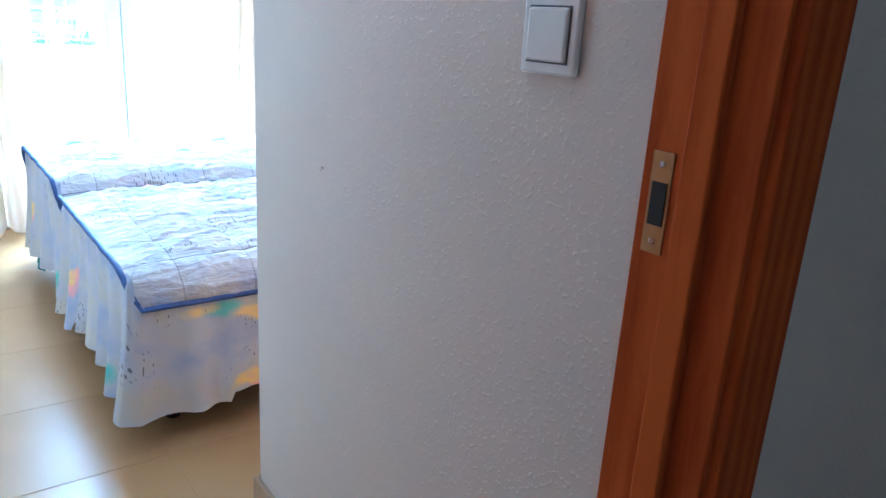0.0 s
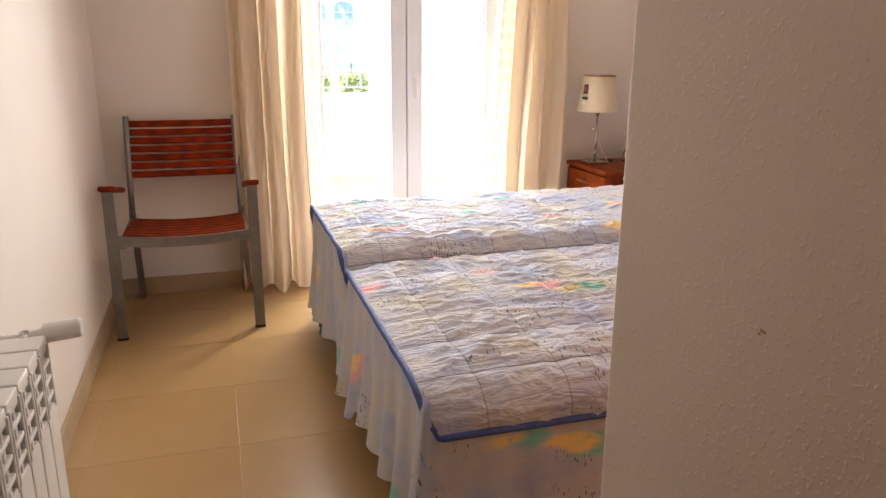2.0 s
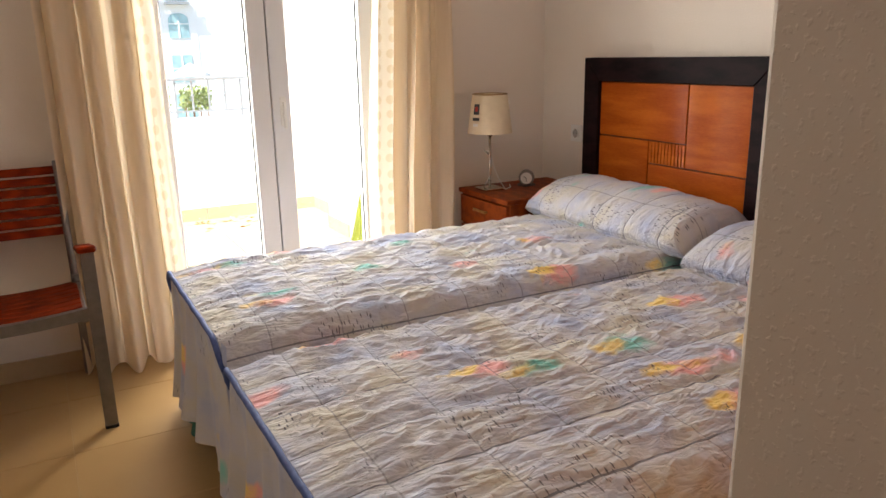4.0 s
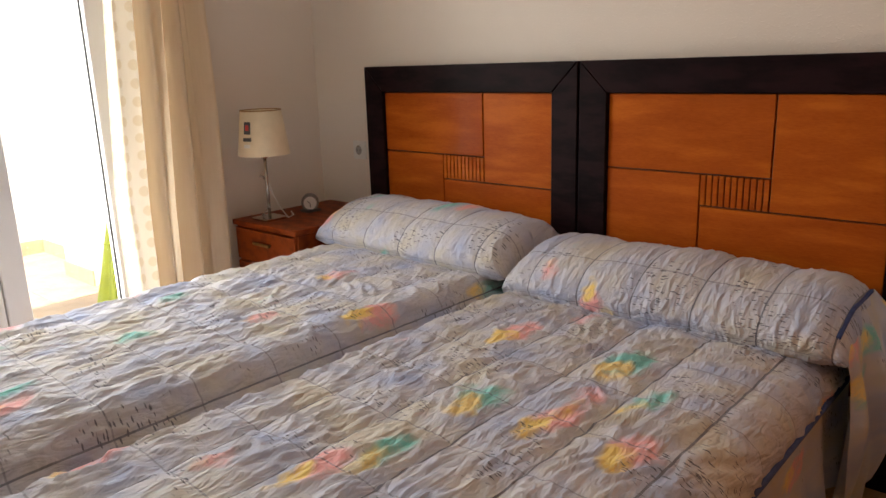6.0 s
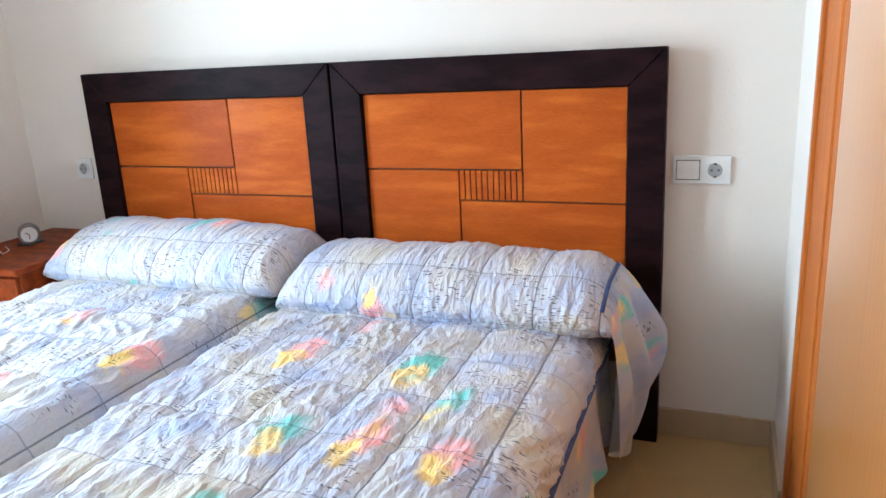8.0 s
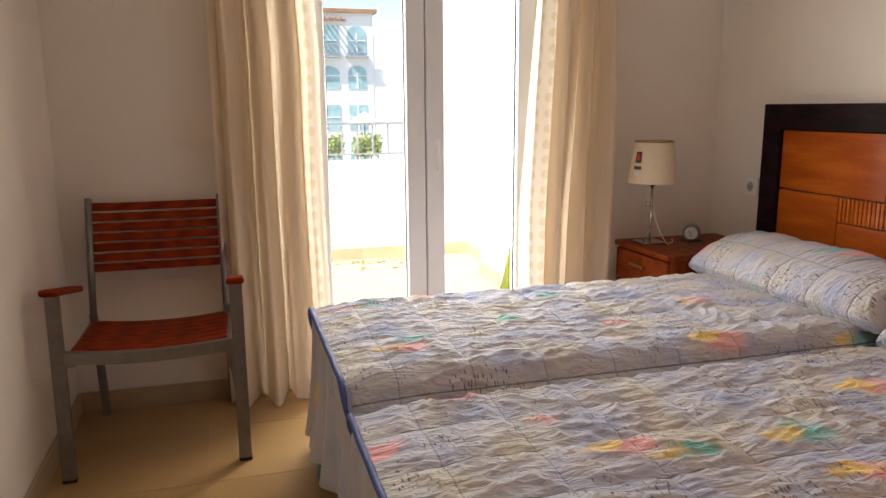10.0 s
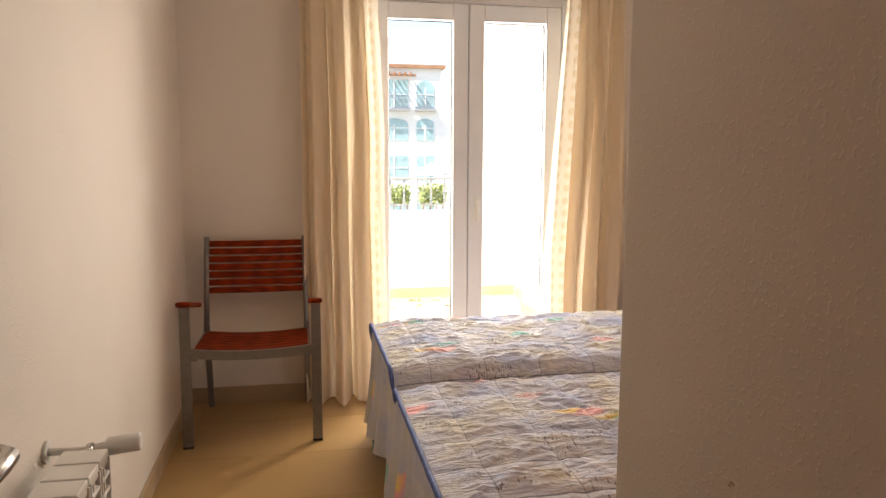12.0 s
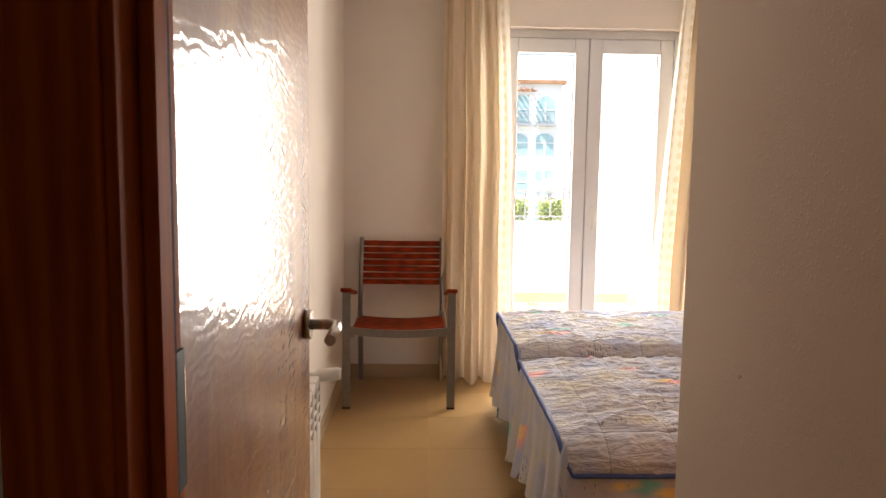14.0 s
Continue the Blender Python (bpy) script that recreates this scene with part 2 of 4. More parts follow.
def glass_mat():
    m = Mat("clear_pane", 0.0)
    g = m.node("ShaderNodeBsdfGlossy", Roughness=0.02)
    t = m.t.nodes.new("ShaderNodeBsdfTransparent")
    f = m.node("ShaderNodeFresnel", IOR=1.3)
    mx = m.t.nodes.new("ShaderNodeMixShader")
    m.link(f.outputs[0], mx.inputs[0])
    m.link(t.outputs[0], mx.inputs[1])
    m.link(g.outputs[0], mx.inputs[2])
    m.link(mx.outputs[0], m.t.nodes["Material Output"].inputs[0])
    return m.m


TILE, CURTAIN, DOTTED, GLASS = tile_mat(), curtain_mat("cream_curtain", False), curtain_mat("dotted_curtain_lining", True), glass_mat()
GROUT = plain("tile_grout", (0.47, 0.32, 0.17), 0.8)


# ---- mesh helpers ----
def box(bm, x0, x1, y0, y1, z0, z1, bevel=0.0, segments=2):
    m = Matrix.Translation(((x0 + x1) / 2, (y0 + y1) / 2, (z0 + z1) / 2)) @ Matrix.Diagonal((abs(x1 - x0), abs(y1 - y0), abs(z1 - z0), 1))
    made = bmesh.ops.create_cube(bm, size=1, matrix=m)
    if bevel:
        edges = list({e for v in made["verts"] for e in v.link_edges})
        bmesh.ops.bevel(bm, geom=edges, offset=bevel, segments=segments, profile=0.5, affect="EDGES")
    return bm


def boxes(*rows, bevel=0.0):
    bm = bmesh.new()
    for r in rows:
        box(bm, *r, bevel=bevel)
    return bm


def one(*dims, bevel=0.0):
    return box(bmesh.new(), *dims, bevel=bevel)


def tube(points, radius, sides=10, bm=None, closed=False):
    """A round bar along points; radius may be a list."""
    bm = bm or bmesh.new()
    pts = [Vector(p) for p in points]
    rad = radius if isinstance(radius, (list, tuple)) else [radius] * len(pts)
    rings, up = [], None
    for i, p in enumerate(pts):
        a, b = pts[max(i - 1, 0)], pts[min(i + 1, len(pts) - 1)]
        if closed:
            a, b = pts[i - 1], pts[(i + 1) % len(pts)]
        d = (b - a).normalized()
        if up is None:
            up = d.orthogonal().normalized()
        up = (up - d * up.dot(d)).normalized()
        side = d.cross(up)
        rings.append([bm.verts.new(p + (up * math.cos(k * math.tau / sides) + side * math.sin(k * math.tau / sides)) * rad[i]) for k in range(sides)])
    pairs = list(zip(rings, rings[1:])) + ([(rings[-1], rings[0])] if closed else [])
    for r, s in pairs:
        for k in range(sides):
            f = bm.faces.new((r[k], r[(k + 1) % sides], s[(k + 1) % sides], s[k]))
            f.smooth = True
    if not closed:
        bm.faces.new(rings[0][::-1]), bm.faces.new(rings[-1])
    return bm


def lathe(profile, cx, cy, sides=32, caps=True):
    """A turned shape from (radius, z) rows."""
    bm = bmesh.new()
    rings = [[bm.verts.new((cx + r * math.cos(k * math.tau / sides), cy + r * math.sin(k * math.tau / sides), z)) for k in range(sides)] for r, z in profile]
    for a, b in zip(rings, rings[1:]):
        for k in range(sides):
            bm.faces.new((a[k], a[(k + 1) % sides], b[(k + 1) % sides], b[k])).smooth = True
    if caps:
        bm.faces.new(rings[0][::-1]), bm.faces.new(rings[-1])
    return bm


def sheet(nu, nv, at, uv, thick=0.0):
    """A smooth grid surface; at(u, v) gives a place and uv(u, v) metres on the cloth, u and v in 0..1."""
    bm = bmesh.new()
    lay = bm.loops.layers.uv.new("UVMap")
    vs = [[bm.verts.new(at(i / nu, j / nv)) for j in range(nv + 1)] for i in range(nu + 1)]
    for i in range(nu):
        for j in range(nv):
            f = bm.faces.new((vs[i][j], vs[i + 1][j], vs[i + 1][j + 1], vs[i][j + 1]))
            f.smooth = True
            for loop, (a, b) in zip(f.loops, ((i, j), (i + 1, j), (i + 1, j + 1), (i, j + 1))):
                loop[lay].uv = uv(a / nu, b / nv)
    return bm


def mesh_of(name, bm, material):
    me = bpy.data.meshes.new(name)
    bm.to_mesh(me)
    bm.free()
    me.materials.append(material)
    return me


def part(name, bm, material, parent, label=""):
    ob = new(name, mesh_of(name, bm, material))
    if parent:
        ob.parent = parent
        if parent.type == "EMPTY":
            ob.matrix_parent_inverse = Matrix.Translation(-parent.location)
    return tagged(ob, label)


def thing(name, base, label, category, group="", kind=""):
    ob = new(name)
    ob.location, ob.empty_display_size = base, 0.1
    return tagged(ob, label, category, group, kind)


def solid(name, bm, material, label, category, kind="structure"):
    ob = new(name, mesh_of(name, bm, material))
    return tagged(ob, label, category, "", kind)


# ---- the room ----
XW, XE, YN, TOP = -2.865, 0.03, 0.0, 2.5
BX, BY = -1.815, -2.785            # corner of the wardrobe block
YD, YH = -3.785, -3.89           # door wall, room side and hall side
DL, DR = -2.615, -1.82            # door opening
OL, OR, OT = -1.96, -0.84, 2.115  # window opening

solid("wall_west", one(XW - 0.15, XW, -6.0, 0.25, 0, TOP), WALL, "white textured plaster wall behind the radiator", "wall")
solid("wall_east", one(XE, XE + 0.15, BY - 0.9, 0.25, 0, TOP), WALL, "white textured plaster wall behind the headboards", "wall")
solid("wall_north", boxes((XW, OL, YN, 0.25, 0, TOP), (OR, XE, YN, 0.25, 0, TOP), (OL, OR, YN, 0.25, OT, TOP)), WALL,
      "white plaster wall with the balcony door opening", "wall")
block = solid("wall_block", one(BX, BX + 0.10, YD, BY, 0, TOP, bevel=0.006), WALL,
      "white textured plaster wall beside the entrance passage", "wall")
part("scuff", boxes((BX - 0.0006, BX + 0.001, -3.097, -3.088, 0.890, 0.894), (BX - 0.0006, BX + 0.001, -3.090, -3.085, 0.886, 0.889)), SKIRTING, block, "small brown scuff mark")
solid("wall_lintel", one(BX + 0.10, XE, BY - 0.12, BY - 0.064, 2.2, TOP), WALL, "white plaster strip above the wardrobe", "wall")
solid("wall_nib", one(-0.36, XE, BY - 0.12, BY - 0.064, 0, 2.2), WALL, "narrow white plaster wall beside the wardrobe", "wall")
solid("wall_south", boxes((XW, DL - 0.03, YH, YD, 0, TOP), (DR + 0.03, XE, YH, YD, 0, TOP), (DL - 0.03, DR + 0.03, YH, YD, 2.08, TOP)), WALL,
      "white plaster wall holding the bedroom door frame", "wall")
solid("wall_hall", boxes((XW, XE, -6.15, -6.0, 0, TOP), (-0.9, -0.75, -6.0, YH, 0, TOP)), WALL, "plain white hallway walls", "wall")
solid("ceiling", one(XW - 0.15, XE + 0.15, -6.15, 0.25, TOP, TOP + 0.15), CEIL, "plain white painted ceiling", "ceiling")
floor = solid("floor", one(XW - 0.1, XE + 0.1, -6.1, 0.25, -0.15, -0.001), GROUT, "beige ceramic tile floor with thin joints", "floor")

base = thing("baseboard", (0, 0, 0), "beige ceramic tile skirting along the walls", "baseboard", "", "structure")
for dims in ((XW, XW + 0.012, -3.78, -0.012, 0, 0.085), (XW, OL - 0.0, -0.012, 0, 0, 0.085), (OR, XE, -0.012, 0, 0, 0.085),
             (XE - 0.012, XE, BY - 0.064, -0.012, 0, 0.09), (BX - 0.012, BX, YD, BY + 0.012, 0, 0.085), (BX, BX + 0.1, BY, BY + 0.012, 0, 0.085),
             (-0.356, XE - 0.012, BY - 0.064, BY - 0.052, 0, 0.09)):
    part("skirting", one(*dims, bevel=0.003), SKIRTING, base)


# ---- balcony door ----
def balcony_door():
    w = thing("window_1", (-1.4, 0.1, 0), "white plastic double glazed balcony door, closed", "window", "", "structure")
    fr = part("window_frame", boxes((OL, OL + 0.045, 0.07, 0.15, 0, OT), (OR - 0.045, OR, 0.07, 0.15, 0, OT),
                                    (OL, OR, 0.072, 0.148, OT - 0.05, OT), (OL, OR, 0.072, 0.148, 0, 0.05), bevel=0.004), PVC, w)
    for x0, x1, name in ((OL + 0.05, -1.402, "left"), (-1.398, OR - 0.05, "right")):
        s = part("sash", boxes((x0, x0 + 0.083, 0.06, 0.13, 0.05, 2.062), (x1 - 0.083, x1, 0.06, 0.13, 0.05, 2.062),
                               (x0 + 0.083, x1 - 0.083, 0.062, 0.128, 1.975, 2.062), (x0 + 0.083, x1 - 0.083, 0.062, 0.128, 0.05, 0.15), bevel=0.006), PVC, w)
        part("gasket", boxes((x0 + 0.083, x0 + 0.088, 0.09, 0.1, 0.15, 1.975), (x1 - 0.088, x1 - 0.083, 0.09, 0.1, 0.15, 1.975),
                             (x0 + 0.083, x1 - 0.083, 0.09, 0.1, 1.970, 1.975)), GASKET, s)
        pane = part("pane", one(x0 + 0.083, x1 - 0.083, 0.093, 0.097, 0.15, 1.975), GLASS, s)
        pane.visible_shadow = False
    part("seam", one(-1.4035, -1.3965, 0.075, 0.09, 0.06, 2.06), GASKET, w)
    part("handle", boxes((-1.365, -1.338, 0.05, 0.062, 0.93, 1.06), (-1.358, -1.344, 0.028, 0.046, 0.92, 1.04), (-1.358, -1.344, 0.03, 0.055, 1.015, 1.035), bevel=0.004), WHITE_PLASTIC, w,
         "white lever handle")


balcony_door()


# ---- bedroom door ----
def bedroom_door():
    f = thing("door_frame", (DR, YD, 0), "varnished reddish wood door frame with a brass strike plate", "door frame", "", "structure")
    for x0, x1, sx in ((DR, DR + 0.03, -1), (DL - 0.03, DL, 1)):
        j = part("jamb", one(x0, x1, YH - 0.01, YD + 0.006, 0, 2.08, bevel=0.002), JAMB_WOOD, f)
        a, b = (x0 - 0.012, x0) if sx < 0 else (x1, x1 + 0.012)
        part("stop", one(a, b, YD - 0.075, YD - 0.045, 0, 2.05, bevel=0.002), JAMB_WOOD, j)
        c0, c1 = (x0 + 0.008, x1 + 0.05) if sx < 0 else (x0 - 0.05, x1 - 0.008)
        part("hall_casing", one(c0, c1, YH - 0.022, YH - 0.001, 0, 2.13, bevel=0.003), JAMB_WOOD, f)
        if sx > 0:
            part("room_casing", one(c0, c1, YD + 0.001, YD + 0.014, 0, 2.13, bevel=0.003), JAMB_WOOD, f)
        if sx < 0:
            p = part("strike_plate", one(x0 - 0.002, x0, YD - 0.030, YD - 0.006, 0.943, 1.042), BRASS, j, "brass strike plate")
            part("latch_hole", one(x0 - 0.0032, x0 - 0.0018, YD - 0.027, YD - 0.010, 0.971, 1.013), BLACK, p)
            for z in (0.955, 1.03):
                part("screw", one(x0 - 0.0035, x0 - 0.0018, YD - 0.021, YD - 0.015, z - 0.003, z + 0.003, bevel=0.0008), STEEL, p)
        else:
            part("seal", one(x1, x1 + 0.006, YD - 0.040, YD - 0.022, 0, 2.04, bevel=0.002), SEAL, j, "brown brush draught seal")
    part("head", one(DL, DR, YH - 0.01, YD + 0.006, 2.05, 2.08), JAMB_WOOD, f)
    d = thing("door_1", (DL, YD, 0), "varnished wooden bedroom door standing wide open, glossy and wavy", "door", "", "structure")
    leaf = part("leaf", one(DL - 0.037, DL - 0.002, YD + 0.005, YD + 0.745, 0.012, 2.045, bevel=0.003), DOOR_GLOSS, d)
    y, z = YD + 0.69, 0.985
    for s, x in ((1, DL - 0.002), (-1, DL - 0.037)):
        r = part("rose", tube([(x, y, z), (x + s * 0.012, y, z)], 0.027, 20), STEEL, leaf, "satin steel handle rose")
        part("lever", tube([(x + s * 0.01, y, z), (x + s * 0.05, y, z), (x + s * 0.058, y - 0.006, z), (x + s * 0.06, y - 0.03, z), (x + s * 0.06, y - 0.125, z)], 0.0095, 14), STEEL, leaf, "satin steel lever handle")
    for z in (0.25, 1.05, 1.55):
        part("hinge_leaf", one(DL, DL + 0.003, YD - 0.020, YD + 0.004, z - 0.06, z + 0.06), GASKET, d, "dark metal hinge leaf")
        part("hinge", tube([(DL - 0.004, YD + 0.004, z - 0.045), (DL - 0.004, YD + 0.004, z + 0.045)], 0.007, 10), BRASS, d)


def gloss_door_mat():
    """Lacquered veneer whose thick varnish has dried in ripples."""
    m = Mat("rippled_gloss_varnish", 0.5)
    p = m.where((5, 5, 0.8))
    g = m.noise(p, 14, 6, 0.65, 0.5)
    w = m.node("ShaderNodeTexWave", Vector=p, Scale=1.6, Distortion=7.0, Detail=3.0, Detail_Scale=1.2)
    f = m.math("ADD", m.math("MULTIPLY", w.outputs["Fac"], 0.4), m.math("MULTIPLY", g.outputs[0], 0.6))
    m.colour(m.ramp(f, (0.3, (0.30, 0.075, 0.010)), (0.8, (0.52, 0.17, 0.028))))
    m.b.inputs["Coat Weight"].default_value, m.b.inputs["Coat Roughness"].default_value = 1.0, 0.10
    m.b.inputs["Coat IOR"].default_value = 1.55
    rip = m.node("ShaderNodeTexWave", Vector=m.where((1, 1, 1.6)), Scale=11.0, Distortion=13.0, Detail=3.0, Detail_Scale=1.1, Detail_Roughness=0.6)
    rip.bands_direction = "Z"
    n = m.node("ShaderNodeBump", Height=rip.outputs["Fac"], Strength=0.07, Distance=0.004)
    m.link(n.outputs[0], m.b.inputs["Coat Normal"])
    return m.m


DOOR_GLOSS = gloss_door_mat()
bedroom_door()


# ---- headboards ----
def headboard(y0, y1, label):
    """Dark frame with mitred corners round an inlaid cherry panel; y0 is the window end."""
    h = thing("headboard", (-0.02, (y0 + y1) / 2, 0), label, "headboard", "twin headboards")
    x0, x1, f, top = -0.045, 0.012, 0.103, 1.2
    bm = bmesh.new()
    def prism(pts):
        a = [bm.verts.new((x0, y, z)) for y, z in pts]
        b = [bm.verts.new((x1, y, z)) for y, z in pts]
        bm.faces.new(a), bm.faces.new(b[::-1])
        for i in range(len(pts)):
            k = (i + 1) % len(pts)
            bm.faces.new((a[k], a[i], b[i], b[k]))
    def piece(name, pts):
        nonlocal bm
        bm = bmesh.new()
        prism(pts)
        bmesh.ops.recalc_face_normals(bm, faces=bm.faces)
        bmesh.ops.bevel(bm, geom=list(bm.edges), offset=0.0025, segments=1, affect="EDGES")
        part(name, bm, WENGE, h)
    g = 0.0008
    piece("top_rail", [(y0 - g, top), (y1 + g, top), (y1 + f + g, top - f), (y0 - f - g, top - f)])
    piece("stile", [(y0, top - g), (y0 - f, top - f - g), (y0 - f, 0), (y0, 0)])
    piece("stile", [(y1, top - g), (y1 + f, top - f - g), (y1 + f, 0), (y1, 0)])
    part("backing", one(-0.016, 0.004, y1 + f, y0 - f, 0.25, top - f), GROOVE, h)
    w, b = y0 - y1 - 2 * f, 0.30
    yl, yr, zt = y0 - f, y1 + f, top - f
    zm, zl = 0.855, 0.757          # the two long seams
    ya, yb = yl - 0.627 * w, yl - 0.381 * w
    g = 0.0028
    def panel(ya_, yb_, za, zb, mat):
        part("panel", one(-0.030, -0.014, yb_ + g, ya_ - g, za + g, zb - g, bevel=0.0015), mat, h)
    panel(yl, ya, zm, zt, HEAD_PANEL_H)
    panel(ya, yr, zl, zt, HEAD_PANEL)
    panel(yl, yb, b, zm, HEAD_PANEL_H)
    panel(yb, yr, b, zl, HEAD_PANEL_H)
    n = 11
    for i in range(n):
        s = (yb - ya) / n
        panel(yb - i * s + g * 0.3, yb - (i + 1) * s - g * 0.3, zl, zm, HEAD_PANEL)
    return h


headboard(-0.416, -1.461, "dark-framed headboard with inlaid cherry wood panels by the window")
headboard(-1.468, -2.512, "dark-framed headboard with inlaid cherry wood panels")


# ---- beds ----
FOOT, HEAD, BED_TOP = -1.985, -0.06, 0.522


def puff(u, v, seed):
    """Relief of the quilt at u along and v across, in metres: stitched rectangles and creases."""
    gu, gv = 0.10 - abs(((u + 0.072) % 0.20) - 0.10), 0.087 - abs(((v + 0.1135) % 0.174) - 0.087)
    gap = min(gu, gv)
    pad = 0.7 * min(1, gv / 0.05) ** 0.5 + 0.3 * min(1, gu / 0.03) ** 0.5
    warp = 0.014 * noise.noise((u * 9, v * 9, seed + 5))
    a, b = u + warp, v + 0.8 * warp
    slant = 5 * noise.noise((u * 2.3, v * 2.3, seed + 40))
    r1 = 1 - abs(noise.noise((a * 10 + seed, b * 30 + a * slant, seed + 11))) * 2.2
    r2 = 1 - abs(noise.noise((a * 20 - b * 5, b * 52 + a * 8, seed + 17))) * 2.2
    c3 = noise.noise((u * 3, v * 3, seed + 3))
    calm = 0.55 + 0.45 * noise.noise((u * 4.5, v * 4.5, seed + 60))
    pull = (0.5 + 0.5 * min(1, gap / 0.03)) * max(0.25, calm + 0.2)
    return 0.014 * pad + pull * (0.0115 * max(0, r1) ** 2 + 0.0024 * max(0, r2) ** 2) + 0.005 * c3


# the pillow's outline from the headboard over the top to the crease in front: x, height above the cover
PILLOW = [(-0.062, 0.060), (-0.075, 0.105), (-0.13, 0.142), (-0.22, 0.152), (-0.31, 0.142), (-0.385, 0.116), (-0.435, 0.078), (-0.452, 0.045), (-0.446, 0.016), (-0.42, -0.006)]


def pillow_outline(u):
    k = min(max(u, 0), 0.9999) * (len(PILLOW) - 1)
    i, f = int(k), k - int(k)
    p = [PILLOW[min(max(i + d, 0), len(PILLOW) - 1)] for d in (-1, 0, 1, 2)]
    return [0.5 * (2 * p[1][c] + (p[2][c] - p[0][c]) * f + (2 * p[0][c] - 5 * p[1][c] + 4 * p[2][c] - p[3][c]) * f * f
                   + (3 * p[1][c] - p[0][c] - 3 * p[2][c] + p[3][c]) * f ** 3) for c in (0, 1)]


def bed(y0, y1, seed, label, cover_label, fabric, shoulders, level, drop, over):
    b = thing("single_bed", ((FOOT + HEAD) / 2, (y0 + y1) / 2, 0), label, "bed", "twin beds")
    part("base", one(FOOT + 0.06, HEAD, y1 + 0.05, y0 - 0.05, 0.20, 0.30, bevel=0.01), WENGE, b)
    part("mattress", one(FOOT + 0.06, HEAD, y1 + 0.07, y0 - 0.07, 0.30, level - 0.055, bevel=0.04), MATTRESS, b)
    for x in (FOOT + 0.12, HEAD - 0.1):
        for y in (y1 + 0.12, y0 - 0.12):
            part("leg", lathe([(0.02, 0), (0.024, 0.03), (0.024, 0.20)], x, y, 16), BLACK, b)
    c = thing("bedspread", ((FOOT + HEAD) / 2, (y0 + y1) / 2, 0.3), cover_label, "bedspread", "matching bedspreads")
    W, L = y0 - y1, HEAD - FOOT - 0.4
    rz = drop - 0.02
    arcs = [math.pi / 2 * math.sqrt((rx * rx + rz * rz) / 2) for rx in shoulders]
    hang = drop - rz
    total = W - sum(shoulders) + sum(arcs) + 2 * hang

    def section(s):
        """Across the bed: s metres of cloth from the window-side hem; gives y, z and the outward normal."""
        side, s2 = (1, s) if s < total / 2 else (-1, total - s)
        edge_y = y0 if side > 0 else y1
        rx, arc = (shoulders[0], arcs[0]) if side > 0 else (shoulders[1], arcs[1])
        if s2 < hang:
            return edge_y, level - drop + s2, (0, side, 0)
        if s2 < hang + arc:
            a = (s2 - hang) / arc * math.pi / 2
            return edge_y - side * rx * (1 - math.cos(a)), level - rz + rz * math.sin(a), (0, side * math.cos(a), math.sin(a))
        return edge_y - side * (rx + s2 - hang - arc), level, (0, 0, 1)

    def top(u, v):
        y, z, nn = section(v * total)
        h = puff(u * (L + 0.34), v * total, seed)
        edge = min(1, u * 14)
        x = FOOT + u * (L + 0.34)
        sag = 0.010 * (1 - min(1, u * 9)) ** 2
        corner = max(0, 1 - u * 12) * 0.035 * ((level - z) / drop) ** 2
        return (x + corner, y + nn[1] * h * edge, z + nn[2] * h * (0.35 + 0.65 * edge) - sag)

    part("quilted_top", sheet(300, 180, top, lambda u, v: (u * (L + 0.34), v * total)), fabric, c)

    # pillow wrapped in the cover
    def pillow(u, v):
        x, h = pillow_outline(u)
        x2, h2 = pillow_outline(u + 0.01)
        d = math.hypot(x2 - x, h2 - h) or 1
        nx, nz = (h2 - h) / d, -(x2 - x) / d
        e = (1 - abs(2 * v - 1) ** 14) ** 0.5
        h *= 1 + 0.10 * noise.noise((v * 3.5, seed, u * 2))
        k = puff(0.05 + u * 0.56, v * (W + 0.08) + 0.115, seed + 20) * 0.55 * min(1, 6 * e) - 0.005
        return (x + 0.03 * (1 - e) * (1 if x < -0.25 else -0.2) + nx * k, y0 + over[0] - v * (W + sum(over)), level + 0.004 + h * e + nz * k)
    part("pillow_cover", sheet(90, 200, pillow, lambda u, v: (u * 0.56 + 0.05, v * (W + 0.08) + 0.115)), fabric, c)

    # gathered skirt round the foot and the two sides
    runs = (L + 0.30, W, L + 0.30)
    whole = sum(runs)
    hem = 0.115

    def skirt(u, v):
        s = u * whole
        if s < runs[0]:
            px, py, ox, oy = HEAD - 0.1 - s, y0, 0, 1
        elif s < runs[0] + runs[1]:
            px, py, ox, oy = FOOT, y0 - (s - runs[0]), -1, 0
        else:
            px, py, ox, oy = FOOT + (s - runs[0] - runs[1]), y1, 0, -1
        near = min(abs(s - runs[0]), abs(s - runs[0] - runs[1]))
        if near < 0.05:
            k = (1 - near / 0.05) * 0.5
            sx = -1
            sy = 1 if s < runs[0] + runs[1] / 2 else -1
            ox, oy = ox * (1 - k) + sx * k * (ox == 0 or 1), oy * (1 - k) + sy * k
        gather = math.sin(s * 44 + 3 * noise.noise((s * 4, seed, 1))) * 0.5 + noise.noise((s * 13, seed, 3))
        fold = (0.006 + 0.026 * v) * gather + 0.045 * v * v * (0.6 + 0.6 * noise.noise((s * 2.2, 5, seed)))
        between = (y1 > -1.6 and oy < -0.5) or (y0 < -1.4 and oy > 0.5)
        out = 0.0 if between else 0.004 + max(-0.002, fold)
        at_foot = abs(ox) > 0.5
        ztop = level - 0.012 if at_foot else level - drop + 0.012
        zb = hem + 0.03 * noise.noise((s * 1.7, seed, 9)) - (0.03 if near < 0.25 else 0)
